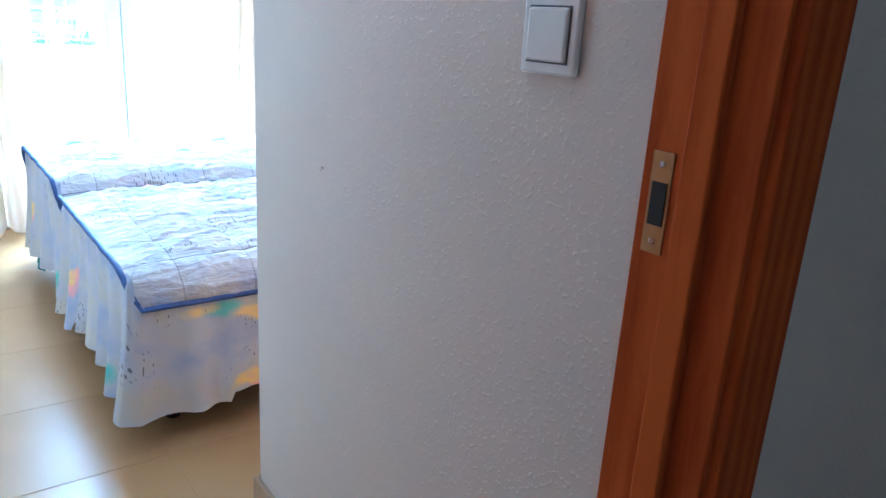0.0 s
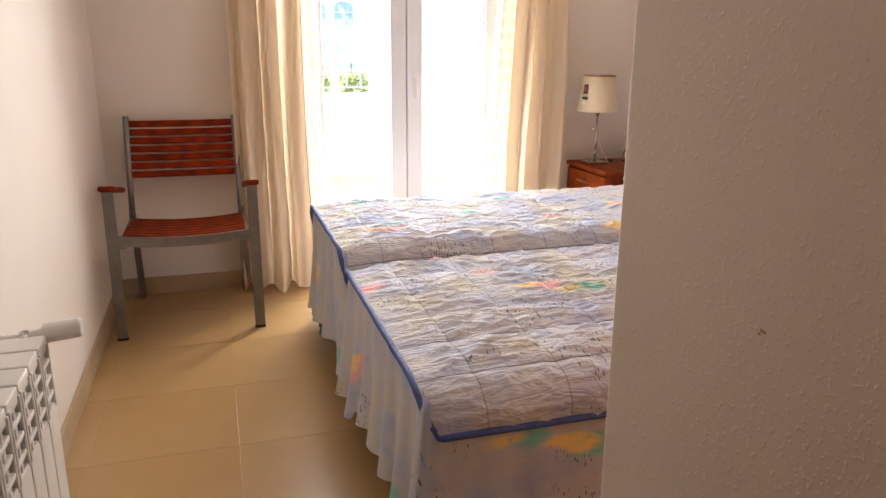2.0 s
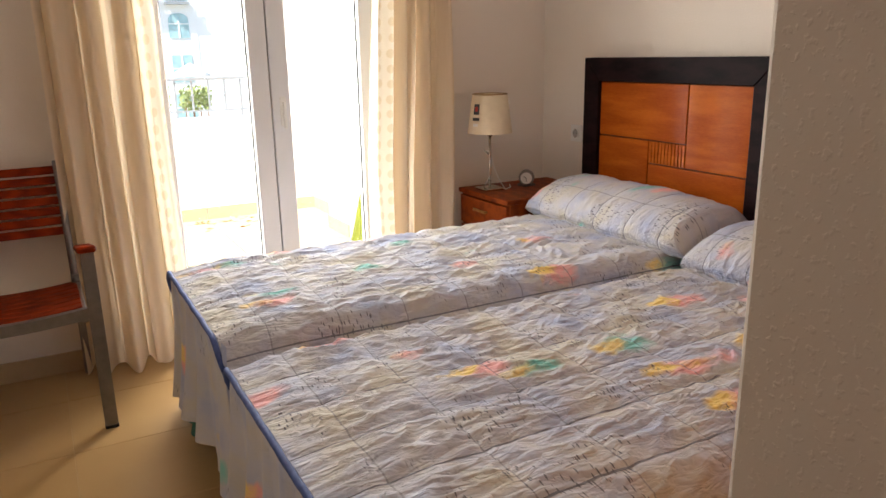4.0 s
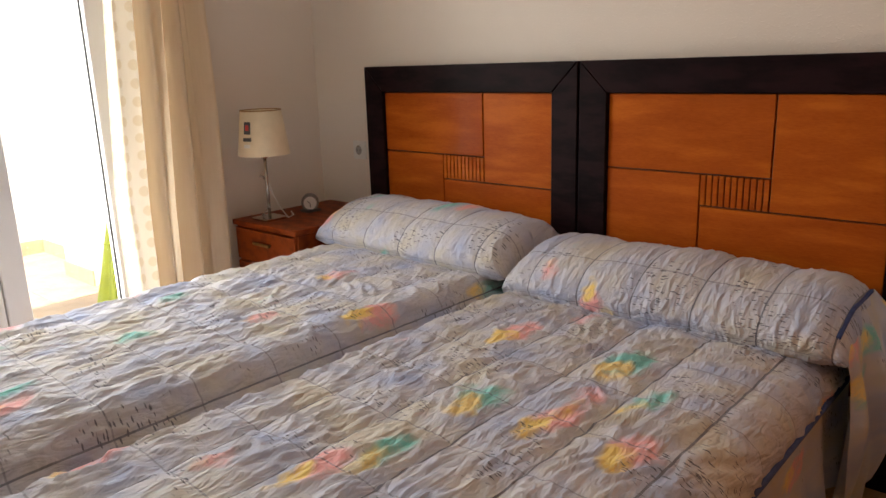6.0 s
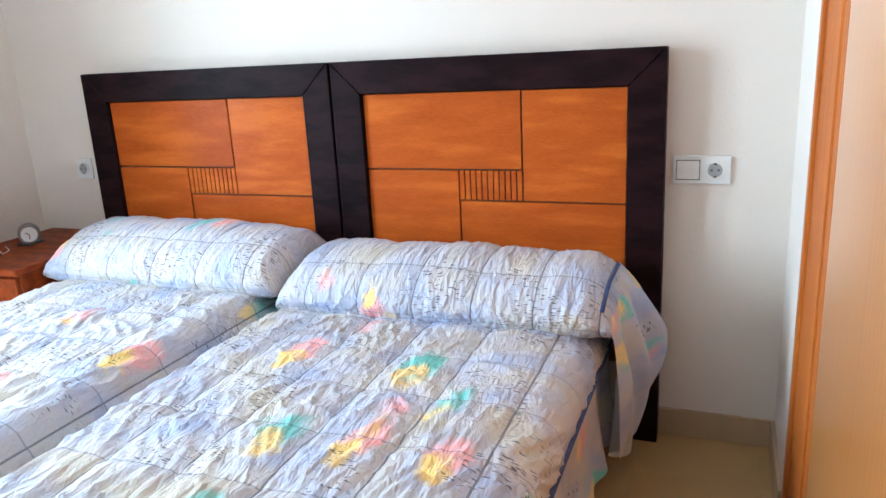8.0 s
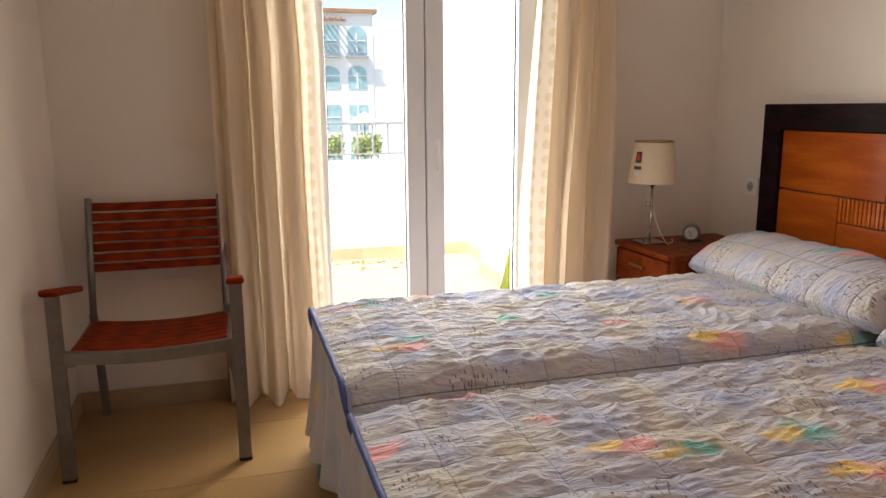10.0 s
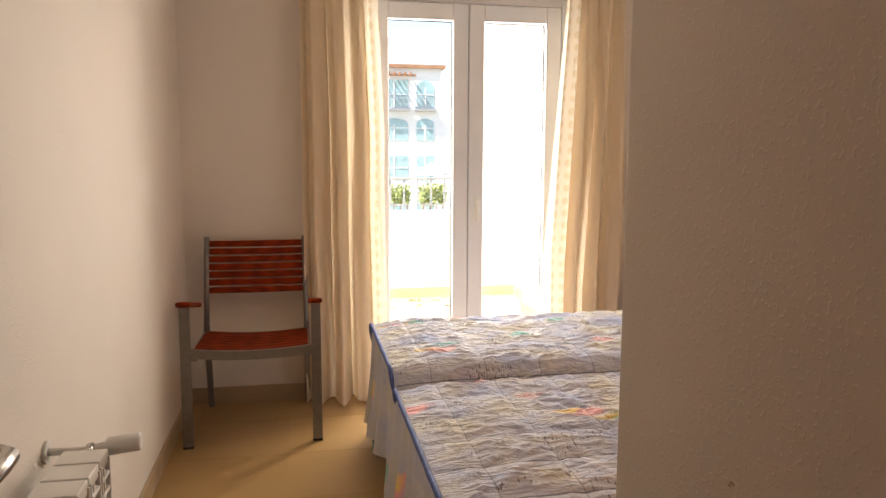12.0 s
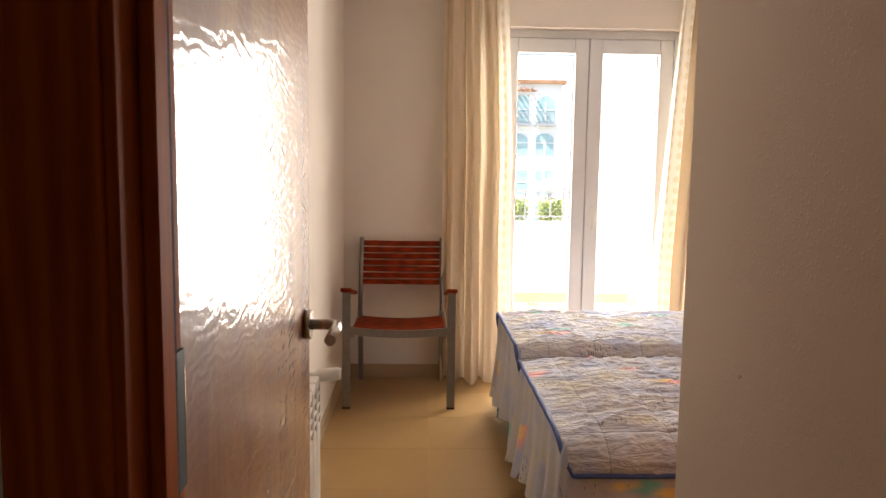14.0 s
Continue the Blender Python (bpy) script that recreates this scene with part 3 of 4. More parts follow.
        return (px + ox * out + (0.012 if at_foot and v < 0.05 else 0), py + oy * out, ztop + (zb - ztop) * v)
    part("skirt", sheet(420, 16, skirt, lambda u, v: (u * whole, 4 + v * 0.42)), FRILL, c)
    ring = [top(0, v / 40) for v in range(41)]
    sides = [[(FOOT + 0.03 + k * 0.05, y, level - drop) for k in range(0, 36)] for y in (y0 + 0.016, y1 - 0.016)]
    line = list(reversed(sides[0])) + [(x - 0.010, y, z + 0.003) for x, y, z in ring] + sides[1]
    part("piping", tube(line, 0.008, 8), BLUE, c, "blue cotton piping")
    return b, c


FABRIC_A, FABRIC_B = quilted("printed_quilt_cotton", 1.0), quilted("printed_quilt_cotton_second", 2.3)
FRILL = quilted("printed_frill_cotton", 3.1, False)
bed(-0.565, -1.395, 1.3, "single bed under a printed bedspread near the window", "pale quilted bedspread with pastel brush marks and gathered skirt", FABRIC_A, (0.09, 0.085), BED_TOP + 0.008, 0.135, (0.055, 0.042))
_, cover = bed(-1.435, -2.375, 5.1, "single bed under a printed bedspread next to the wardrobe", "pale quilted bedspread with pastel marks, draped at the pillow", FABRIC_B, (0.035, 0.11), BED_TOP - 0.030, 0.095, (0.004, 0.05))


def side_drape():
    """The loose end of the cover that falls from the pillow beside the headboard."""
    def at(u, v):
        x = -0.425 + 0.34 * u + 0.05 * v * (0.5 - u) + 0.012 * math.sin(v * 7 + u * 4)
        h = 0.118 - 0.16 * max(0, 0.35 - u) ** 1.3
        z0 = BED_TOP - 0.03 + h - 0.010
        z1 = 0.115 + 0.24 * max(0, u - 0.45) + 0.025 * math.sin(u * 17)
        out = 0.02 * math.sin(min(1, v * 5) * math.pi / 2) + (0.02 + 0.075 * u) * math.sin(v * 2.5)
        fold = (0.024 * math.sin(u * 15 + 1.5 * v) + 0.012 * math.sin(u * 31 - 2 * v)) * min(1, v * 2)
        return (x, -2.398 - out - fold, z0 + (z1 - z0) * v)
    part("side_drape", sheet(60, 40, at, lambda u, v: (u * 0.5, 6 + v * 0.6)), FRILL, cover)
    part("drape_piping", tube([at(0.02 + 0.9 * k / 20, 0.0) for k in range(21)], 0.006, 8), BLUE, cover, "blue cotton piping")


side_drape()
lining = solid("blanket_corner", sheet(10, 10, lambda u, v: (FOOT + 0.02 - 0.05 * v + 0.01 * math.sin(u * 9), -0.85 - 0.16 * u, 0.30 - 0.23 * v), lambda u, v: (u, v)), TEAL,
               "dark teal blanket corner hanging under the bedspread", "blanket", "thing")


# ---- curtains ----
def curtain(x0, x1, inner, label):
    """A gathered curtain hung from the ceiling; inner is +1 where its dotted lining edge lies at the higher x."""
    c = thing("curtain", ((x0 + x1) / 2, -0.1, 0.01), label, "curtain", "pair of curtains")
    W = x1 - x0
    rng = random.Random(int(abs(x0) * 100))
    ph = [rng.uniform(0, 6.28) for _ in range(4)]

    def place(s, v):
        z = 2.498 - v * 2.483
        squeeze = 0.80 + 0.20 * min(1, v * 2.2) if inner > 0 else 0.72 + 0.28 * min(1, v * 1.4)
        mid = x0 if inner > 0 else x1
        xx = mid + (x0 + s * W - mid) * squeeze
        amp = 0.030 + 0.018 * v
        y = -0.105 + amp * (math.sin(s * 25 + ph[0] + 0.6 * v) + 0.55 * math.sin(s * 43 + ph[1] - 0.8 * v)) + 0.012 * math.sin(v * 5 + s * 9 + ph[2])
        xx += 0.010 * math.sin(s * 25 + ph[0] + 1.2) + 0.012 * math.sin(v * 6 + ph[3]) * s
        return (xx, y, z + (0.010 * math.sin(s * 25 + ph[0]) if v > 0.98 else 0))
    a, b = (0.0, 0.84) if inner > 0 else (0.24, 1.0)
    part("cloth", sheet(150, 40, lambda u, v: place(a + (b - a) * u, v), lambda u, v: (u * 1.2, v * 2.5)), CURTAIN, c)
    a, b = (0.825, 1.0) if inner > 0 else (0.0, 0.255)
    def edge(u, v):
        x, y, z = place(a + (b - a) * u, v)
        return (x, y + 0.006, z)
    part("dotted_edge", sheet(36, 40, edge, lambda u, v: (u * (0.10 if inner > 0 else 0.16), v * 2.5)), DOTTED, c, "cream lining with beige dots")


curtain(-2.285, -1.865, 1, "cream gathered curtain with a dotted edge behind the chair")
curtain(-1.005, -0.585, -1, "cream gathered curtain with a dotted edge near the nightstand")


# ---- armchair ----
def armchair():
    c = thing("armchair", (-2.53, -0.33, 0), "aluminium armchair with reddish teak slats in the corner", "chair")
    xl, xr, yf, yb = -2.79, -2.235, -0.60, -0.13
    def leg(x, y0, y1, z1, w=0.042, d=0.026):
        bm = bmesh.new()
        a = [bm.verts.new((x + sx * w / 2, y0 + sy * d / 2, 0.006)) for sx, sy in ((-1, -1), (1, -1), (1, 1), (-1, 1))]
        b = [bm.verts.new((x + sx * w / 2, y1 + sy * d / 2, z1)) for sx, sy in ((-1, -1), (1, -1), (1, 1), (-1, 1))]
        bm.faces.new(a[::-1]), bm.faces.new(b)
        for i in range(4):
            bm.faces.new((a[i], a[(i + 1) % 4], b[(i + 1) % 4], b[i]))
        bmesh.ops.bevel(bm, geom=list(bm.edges), offset=0.004, segments=2, affect="EDGES")
        return bm
    for x in (xl, xr):
        front = part("front_leg", leg(x, yf, yf + 0.02, 0.625), ALU, c)
        part("foot", one(x - 0.022, x + 0.022, yf - 0.014, yf + 0.016, 0, 0.012, bevel=0.003), BLACK, front)
        s = 1 if x == xl else -1
        part("back_leg", leg(x + s * 0.038, yb + 0.06, yb - 0.03, 0.45, 0.028), ALU, c)
        part("back_post", tube([(x + s * 0.038, yb - 0.03, 0.42), (x + s * 0.040, yb, 0.60), (x + s * 0.042, yb + 0.065, 0.868)], 0.013, 10), ALU, c)
        arm = one(x - 0.03, x + 0.03, yf - 0.02, yf + 0.36, 0.625, 0.648, bevel=0.009)
        for vert in arm.verts:
            vert.co.z -= 0.20 * (vert.co.y - yf)
        part("armrest", arm, SLAT_WOOD, c)
        part("seat_side_rail", one(x + s * 0.022, x + s * 0.047, yf + 0.01, yb, 0.385, 0.415, bevel=0.004), ALU, c)
    bm = bmesh.new()
    n = 14
    prev = None
    for i in range(n + 1):
        x = xl + 0.02 + (xr - xl - 0.04) * i / n
        dip = 0.016 * (1 - (2 * i / n - 1) ** 2)
        q = [bm.verts.new((x, yf + 0.0 + dy, 0.40 - dip + dz)) for dy, dz in ((0, 0), (0, 0.038), (0.026, 0.038), (0.026, 0))]
        if prev:
            for k in range(4):
                bm.faces.new((prev[k], prev[(k + 1) % 4], q[(k + 1) % 4], q[k]))
        else:
            bm.faces.new(q)
        prev = q
    bm.faces.new(prev[::-1])
    bmesh.ops.recalc_face_normals(bm, faces=bm.faces)
    part("seat_front_rail", bm, ALU, c)

    def slat(cy, cz, depth, thick, tilt, dip, x0, x1):
        b = bmesh.new()
        pr = None
        for i in range(11):
            x = x0 + (x1 - x0) * i / 10
            d = dip * (1 - (2 * i / 10 - 1) ** 2)
            ct, st = math.cos(tilt), math.sin(tilt)
            q = []
            for a, t in ((-depth / 2, -thick / 2), (-depth / 2, thick / 2), (depth / 2, thick / 2), (depth / 2, -thick / 2)):
                q.append(b.verts.new((x, cy + a * ct - t * st + d * st, cz + a * st + t * ct - d * ct)))
            if pr:
                for k in range(4):
                    b.faces.new((pr[k], pr[(k + 1) % 4], q[(k + 1) % 4], q[k]))
            else:
                b.faces.new(q)
            pr = q
        b.faces.new(pr[::-1])
        bmesh.ops.recalc_face_normals(b, faces=b.faces)
        bmesh.ops.bevel(b, geom=[e for e in b.edges if e.calc_face_angle(0) > 0.8], offset=0.003, segments=1, affect="EDGES")
        return b
    for i in range(7):
        part("seat_slat", slat(yf + 0.055 + i * 0.064, 0.432 - i * 0.004, 0.057, 0.014, -0.06, 0.016, xl + 0.035, xr - 0.035), SLAT_WOOD, c)
    for i in range(7):
        z = 0.612 + i * 0.0372
        y = yb + 0.005 + (z - 0.60) * 0.24
        part("back_slat", slat(y, z, 0.0300, 0.014, 1.34, 0.012, xl + 0.05, xr - 0.05), SLAT_WOOD, c)


armchair()


# ---- radiator ----
def radiator():
    r = thing("radiator", (-2.78, -2.5, 0.05), "white aluminium sectional radiator on the wall", "radiator")
    y, n, p = -2.13, 10, 0.08
    for i in range(n):
        a, b = y - i * p, y - (i + 1) * p
        s = part("section", boxes((-2.815, -2.722, b + 0.003, a - 0.003, 0.10, 0.135), (-2.815, -2.722, b + 0.003, a - 0.003, 0.585, 0.615),
                                  (-2.735, -2.720, b + 0.003, a - 0.003, 0.10, 0.47), (-2.815, -2.722, (a + b) / 2 - 0.006, (a + b) / 2 + 0.006, 0.12, 0.6),
                                  (-2.73, -2.718, b + 0.003, b + 0.012, 0.46, 0.6), (-2.73, -2.718, a - 0.012, a - 0.003, 0.46, 0.6), bevel=0.003), ENAMEL, r)
        for z in (0.49, 0.525, 0.56):
            part("louvre", one(-2.732, -2.719, b + 0.012, a - 0.012, z, z + 0.010, bevel=0.002), ENAMEL, s)
        # black box that paints the shade inside the section
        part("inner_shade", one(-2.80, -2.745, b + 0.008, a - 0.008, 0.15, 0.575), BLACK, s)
    v = part("valve", tube([(-2.77, -2.13, 0.60), (-2.77, -2.085, 0.60)], 0.013, 12), STEEL, r)
    part("valve_pipe", tube([(-2.865, -2.095, 0.60), (-2.77, -2.095, 0.60)], 0.009, 10), ENAMEL, r)
    part("wall_rose", tube([(-2.866, -2.095, 0.60), (-2.857, -2.095, 0.60)], 0.026, 18), ENAMEL, r)
    part("knob", tube([(-2.76, -2.095, 0.60), (-2.735, -2.095, 0.603), (-2.73, -2.095, 0.605), (-2.665, -2.095, 0.612), (-2.660, -2.095, 0.612)], [0.012, 0.014, 0.021, 0.021, 0.017], 18), WHITE_PLASTIC, r, "white thermostat knob")
    for yy in (-2.3, -2.75):
        part("bracket", one(XW, -2.80, yy - 0.012, yy + 0.012, 0.50, 0.53), ENAMEL, r)
    part("bleed_pipe", tube([(-2.77, -2.095, 0.60), (-2.79, -2.095, 0.4), (-2.79, -2.095, 0.0)], 0.008, 8), ENAMEL, r)


radiator()


# ---- sockets and switch ----
def plate(name, y0, y1, z0, z1, x, s, kinds, label, category):
    """Wall plate facing s along x, with rocker or socket modules from the higher y end."""
    t = thing(name, (x, (y0 + y1) / 2, (z0 + z1) / 2), label, category)
    def bx(d0, d1, *rest, bevel=0.0):
        return one(*sorted((x + s * d0, x + s * d1)), *rest, bevel=bevel)
    part("cover_plate", bx(0, 0.009, y0, y1, z0, z1, bevel=0.003), WHITE_PLASTIC, t)
    n = len(kinds)
    w = (y1 - y0 - 0.012) / n
    for i, k in enumerate(kinds):
        b = y1 - 0.006 - i * w
        a = b - w
        if k == "rocker":
            part("rocker", bx(0.008, 0.014, a + 0.006, b - 0.006, z0 + 0.014, z1 - 0.014, bevel=0.003), WHITE_PLASTIC, t)
            part("rocker_gap", bx(0.0, 0.0097, a + 0.004, b - 0.004, z0 + 0.012, z1 - 0.012), SOCKET_DARK, t)
        else:
            yc, zc = (a + b) / 2, (z0 + z1) / 2
            part("socket_rim", tube([(x + s * 0.008, yc, zc), (x + s * 0.013, yc, zc)], 0.026, 24), WHITE_PLASTIC, t)
            part("socket_well", tube([(x + s * 0.009, yc, zc), (x + s * 0.0135, yc, zc)], 0.020, 24), plain_grey, t)
            for dy in (-0.0095, 0.0095):
                part("socket_hole", tube([(x + s * 0.012, yc + dy, zc), (x + s * 0.0142, yc + dy, zc)], 0.0035, 10), SOCKET_DARK, t)
            for dz in (-0.018, 0.018):
                part("earth_clip", bx(0.012, 0.0145, yc - 0.004, yc + 0.004, zc + dz - 0.003, zc + dz + 0.003), STEEL, t)


plain_grey = plain("socket_grey", (0.36, 0.36, 0.35), 0.5)
plate("wall_socket", -2.689, -2.53, 0.811, 0.893, XE, -1, ("rocker", "socket"), "white double plate with a switch and a socket", "socket")
plate("wall_socket", -0.325, -0.243, 0.795, 0.877, XE, -1, ("socket",), "white single wall socket above the nightstand", "socket")
plate("light_switch", -3.676, -3.592, 1.098, 1.182, BX, -1, ("rocker",), "white rocker light switch beside the door", "switch")


# ---- nightstand, lamp, clock ----
def nightstand():
    n = thing("nightstand", (-0.27, -0.29, 0), "small reddish cherry nightstand with a drawer", "nightstand")
    x0, x1, y0, y1 = -0.53, -0.0, -0.505, -0.085
    part("top", one(x0 - 0.008, x1, y0 - 0.006, y1 + 0.006, 0.57, 0.592, bevel=0.004), STAND_WOOD, n)
    part("body", one(x0 + 0.012, x1, y0, y1, 0.06, 0.569, bevel=0.002), STAND_WOOD, n)
    for za, zb in ((0.425, 0.56), (0.27, 0.415), (0.085, 0.26)):
        d = part("drawer_front", one(x0 - 0.004, x0 + 0.0115, y0 + 0.008, y1 - 0.008, za, zb, bevel=0.003), STAND_WOOD, n)
        zc = za + 0.085
        part("handle", boxes((x0 - 0.022, x0 - 0.013, -0.345, -0.235, zc - 0.006, zc + 0.006), (x0 - 0.018, x0 - 0.003, -0.34, -0.33, zc - 0.004, zc + 0.004), (x0 - 0.018, x0 - 0.003, -0.25, -0.24, zc - 0.004, zc + 0.004), bevel=0.002), BRASS, d, "slim metal bar handle")
    for x in (x0 + 0.03, x1 - 0.03):
        for y in (y0 + 0.03, y1 - 0.03):
            part("foot", one(x - 0.02, x + 0.02, y - 0.02, y + 0.02, 0, 0.06, bevel=0.003), STAND_WOOD, n)


nightstand()


def table_lamp():
    x, y, z = -0.44, -0.215, 0.592
    l = thing("table_lamp", (x, y, z), "slim metal table lamp with a cream fabric shade", "lamp")
    part("base_plate", one(x - 0.055, x + 0.055, y - 0.055, y + 0.055, z, z + 0.010, bevel=0.004), STEEL, l)
    part("stem", tube([(x, y, z + 0.008), (x, y, z + 0.27)], 0.0065, 12), STEEL, l)
    part("stem_brace", tube([(x - 0.022, y + 0.02, z + 0.012), (x - 0.002, y + 0.004, z + 0.055)], 0.004, 8), STEEL, l)
    part("bulb_holder", lathe([(0.012, z + 0.255), (0.017, z + 0.265), (0.017, z + 0.30)], x, y, 16), STEEL, l)
    sh = part("shade", lathe([(0.106, z + 0.272), (0.082, z + 0.452), (0.080, z + 0.452), (0.104, z + 0.272)], x, y, 48, False), SHADE, l, "cream fabric shade")
    part("shade_rim", tube([(x + 0.082 * math.cos(k * math.tau / 40), y + 0.082 * math.sin(k * math.tau / 40), z + 0.452) for k in range(40)], 0.0025, 6, closed=True), BRASS, sh)
    part("shade_spider", tube([(x - 0.08, y, z + 0.44), (x, y, z + 0.43), (x + 0.08, y, z + 0.44)], 0.002, 6), STEEL, sh)
    part("toggle", tube([(x - 0.004, y + 0.004, z + 0.17), (x - 0.018, y + 0.02, z + 0.185)], 0.005, 8), STEEL, l)
    part("cord", tube([(x + 0.006, y - 0.004, z + 0.15), (x + 0.014, y - 0.02, z + 0.10), (x + 0.03, y - 0.045, z + 0.04), (x + 0.05, y - 0.06, z + 0.004), (x + 0.10, y - 0.03, z + 0.004), (x + 0.14, y + 0.04, z + 0.004)], 0.0022, 6), WHITE_PLASTIC, l, "thin lamp cord")
    ang = math.radians(196)
    d = Vector((math.cos(ang), math.sin(ang), 0))
    for dz, h, w, mat in ((0.362, 0.048, 0.034, GASKET), (0.376, 0.022, 0.016, RED), (0.334, 0.014, 0.040, GASKET), (0.308, 0.014, 0.028, TAG)):
        rr = 0.106 - (dz + h / 2 - 0.272) / 0.18 * 0.024 + 0.0015 + (0.001 if mat is RED else 0)
        def lab(u, v, dz=dz, h=h, w=w, rr=rr):
            aa = ang + (u - 0.5) * w / 0.095
            k = rr - (v - 0.5) * h / 0.18 * 0.024
            return (x + k * math.cos(aa), y + k * math.sin(aa), z + dz + v * h)
        part("printed_label", sheet(6, 2, lab, lambda u, v: (u, v)), mat, sh)


table_lamp()


def alarm_clock():
    x, y, z = -0.24, -0.235, 0.592
    c = thing("alarm_clock", (x, y, z), "small silver and black alarm clock on the nightstand", "clock")
    d = Vector((-0.62, -0.78, 0)).normalized()
    m = Vector((x, y, z + 0.04))
    part("case", tube([m + d * 0.018, m + d * 0.010, m - d * 0.022, m - d * 0.03], [0.032, 0.038, 0.038, 0.028], 28), ALU, c)
    f = part("face", tube([m + d * 0.017, m + d * 0.0195], 0.028, 28), TAG, c, "white clock face")
    side = d.cross(Vector((0, 0, 1)))
    for tip in (side * 0.012 + Vector((0, 0, 0.008)), Vector((0, 0, -0.018))):
        part("hand", tube([m + d * 0.0205, m + d * 0.0205 + tip], 0.0015, 6), GASKET, f)
    part("stand", one(x - 0.035, x + 0.035, y - 0.03, y + 0.03, z, z + 0.012, bevel=0.004), GASKET, c)


alarm_clock()


# ---- wardrobe ----
def wardrobe():
    w = thing("wardrobe", (-0.7, -2.9, 0), "built-in wardrobe with glossy oak veneer doors and trim", "wardrobe")
    y = BY - 0.065
    part("stile_bead", one(-0.405, -0.36, y - 0.06, y + 0.004, 0, 2.2, bevel=0.006), WARDROBE_WOOD, w)
    part("stile", one(-0.62, -0.405, y - 0.06, y - 0.004, 0, 2.2, bevel=0.001), WARDROBE_WOOD, w)
    part("stile_bead", one(-0.70, -0.62, y - 0.06, y + 0.003, 0, 2.2, bevel=0.006), WARDROBE_WOOD, w)
    part("stile_groove", one(-0.725, -0.70, y - 0.06, y - 0.012, 0, 2.2), GROOVE, w)
    part("stile_bead", one(-0.79, -0.725, y - 0.06, y + 0.003, 0, 2.2, bevel=0.006), WARDROBE_WOOD, w)
    part("door", one(-1.715, -0.796, y - 0.05, y + 0.004, 0.02, 2.19, bevel=0.003), WARDROBE_DOOR, w, "glossy oak veneer sliding door, paled by a painted wall reflection")
    part("plinth", one(-1.715, -0.37, y - 0.08, y - 0.05, 0, 0.08), WARDROBE_WOOD, w)
    part("back", one(-1.715, XE - 0.01, YD + 0.002, YD + 0.02, 0, 2.2), WARDROBE_WOOD, w)


wardrobe()


# ---- terrace ----
YP, XR, XL = 2.75, -0.33, -5.2
solid("balcony_floor", one(XL, XR + 0.2, 0.25, YP + 0.2, -0.2, -0.026), GROUT, "terracotta tiled balcony floor", "floor")
solid("balcony_parapet", boxes((XL, -0.80, YP, YP + 0.16, -0.2, 0.78), (XL - 0.16, XL, 0.25, YP + 0.16, -0.2, 0.78)), TERRACE_WALL, "low white rendered balcony parapet", "parapet")
solid("balcony_side_wall", boxes((XR, XR + 0.18, 0.25, YP + 0.16, -0.2, 2.9), (-0.80, XR, YP, YP + 0.16, -0.2, 2.9), (XR - 0.16, XR, 1.55, 1.95, -0.2, 2.9)), TERRACE_WALL,
      "tall white rendered balcony side wall", "wall")
# unseen overhang, added only to block direct sun from the balcony door
solid("balcony_slab", one(XL, XR + 0.18, 0.25, 0.50, 2.62, 2.9), TERRACE_WALL, "unseen white slab added to keep the sun out of the room", "balcony slab")
sk = thing("balcony_skirting", (XR, YP, 0), "terracotta tile skirting along the parapet", "skirting", "", "structure")
x = XR
while x > XL + 0.5:
    part("skirting_tile", one(max(x - 0.448, XL), x - 0.002, YP - 0.012, YP, -0.026, 0.08, bevel=0.002), TERRACE_TILE, sk)
    x -= 0.45
for a, b in ((1.95, 2.38), (2.384, 2.736), (0.3, 0.72), (0.724, 1.14), (1.144, 1.546)):
    part("skirting_tile", one(XR - 0.012, XR, a, b, -0.026, 0.08, bevel=0.002), TERRACE_TILE, sk)
part("skirting_tile", one(XR - 0.172, XR - 0.16, 1.55, 1.95, -0.026, 0.08, bevel=0.002), TERRACE_TILE, sk)
part("skirting_tile", one(XR - 0.172, XR - 0.013, 1.95, 1.962, -0.026, 0.08, bevel=0.002), TERRACE_TILE, sk)


def railing():
    r = thing("railing", (-3, YP + 0.08, 0.78), "grey iron railing on the balcony parapet", "railing")
    part("top_rail", one(XL, -0.80, YP + 0.065, YP + 0.095, 1.065, 1.085, bevel=0.003), IRON, r)
    part("bottom_rail", one(XL, -0.80, YP + 0.072, YP + 0.088, 0.825, 0.838), IRON, r)
    x = -0.86
    i = 0
    while x > XL:
        b = part("baluster", one(x - 0.007, x + 0.007, YP + 0.073, YP + 0.087, 0.78 if i % 4 == 0 else 0.83, 1.07), IRON, r)
        if i % 2:
            part("knuckle", lathe([(0.006, 0.935), (0.016, 0.95), (0.006, 0.965)], x, YP + 0.08, 10), IRON, b)
        x -= 0.125
        i += 1


railing()


def folded_parasol():
    p = thing("folded_parasol", (-0.62, 0.95, -0.02), "lime green folded garden parasol leaning on the wall", "parasol")
    def at(u, v):
        a = u * math.tau
        r = (0.012 + 0.055 * (1 - v) ** 0.8) * (1 + 0.25 * math.sin(a * 6 + v * 3))
        return (-0.66 + 0.10 * v + r * math.cos(a), 0.95 + r * math.sin(a), 0.02 + v * 0.62)
    part("canopy", sheet(48, 16, at, lambda u, v: (u, v)), GREEN, p)
    part("pole", tube([(-0.662, 0.95, -0.024), (-0.55, 0.95, 0.70)], 0.010, 10), ALU, p)
    part("strap", tube([at(k / 24, 0.55) for k in range(24)], 0.006, 6, closed=True), GREEN, p)


folded_parasol()
lv = random.Random(4)
bm = bmesh.new()
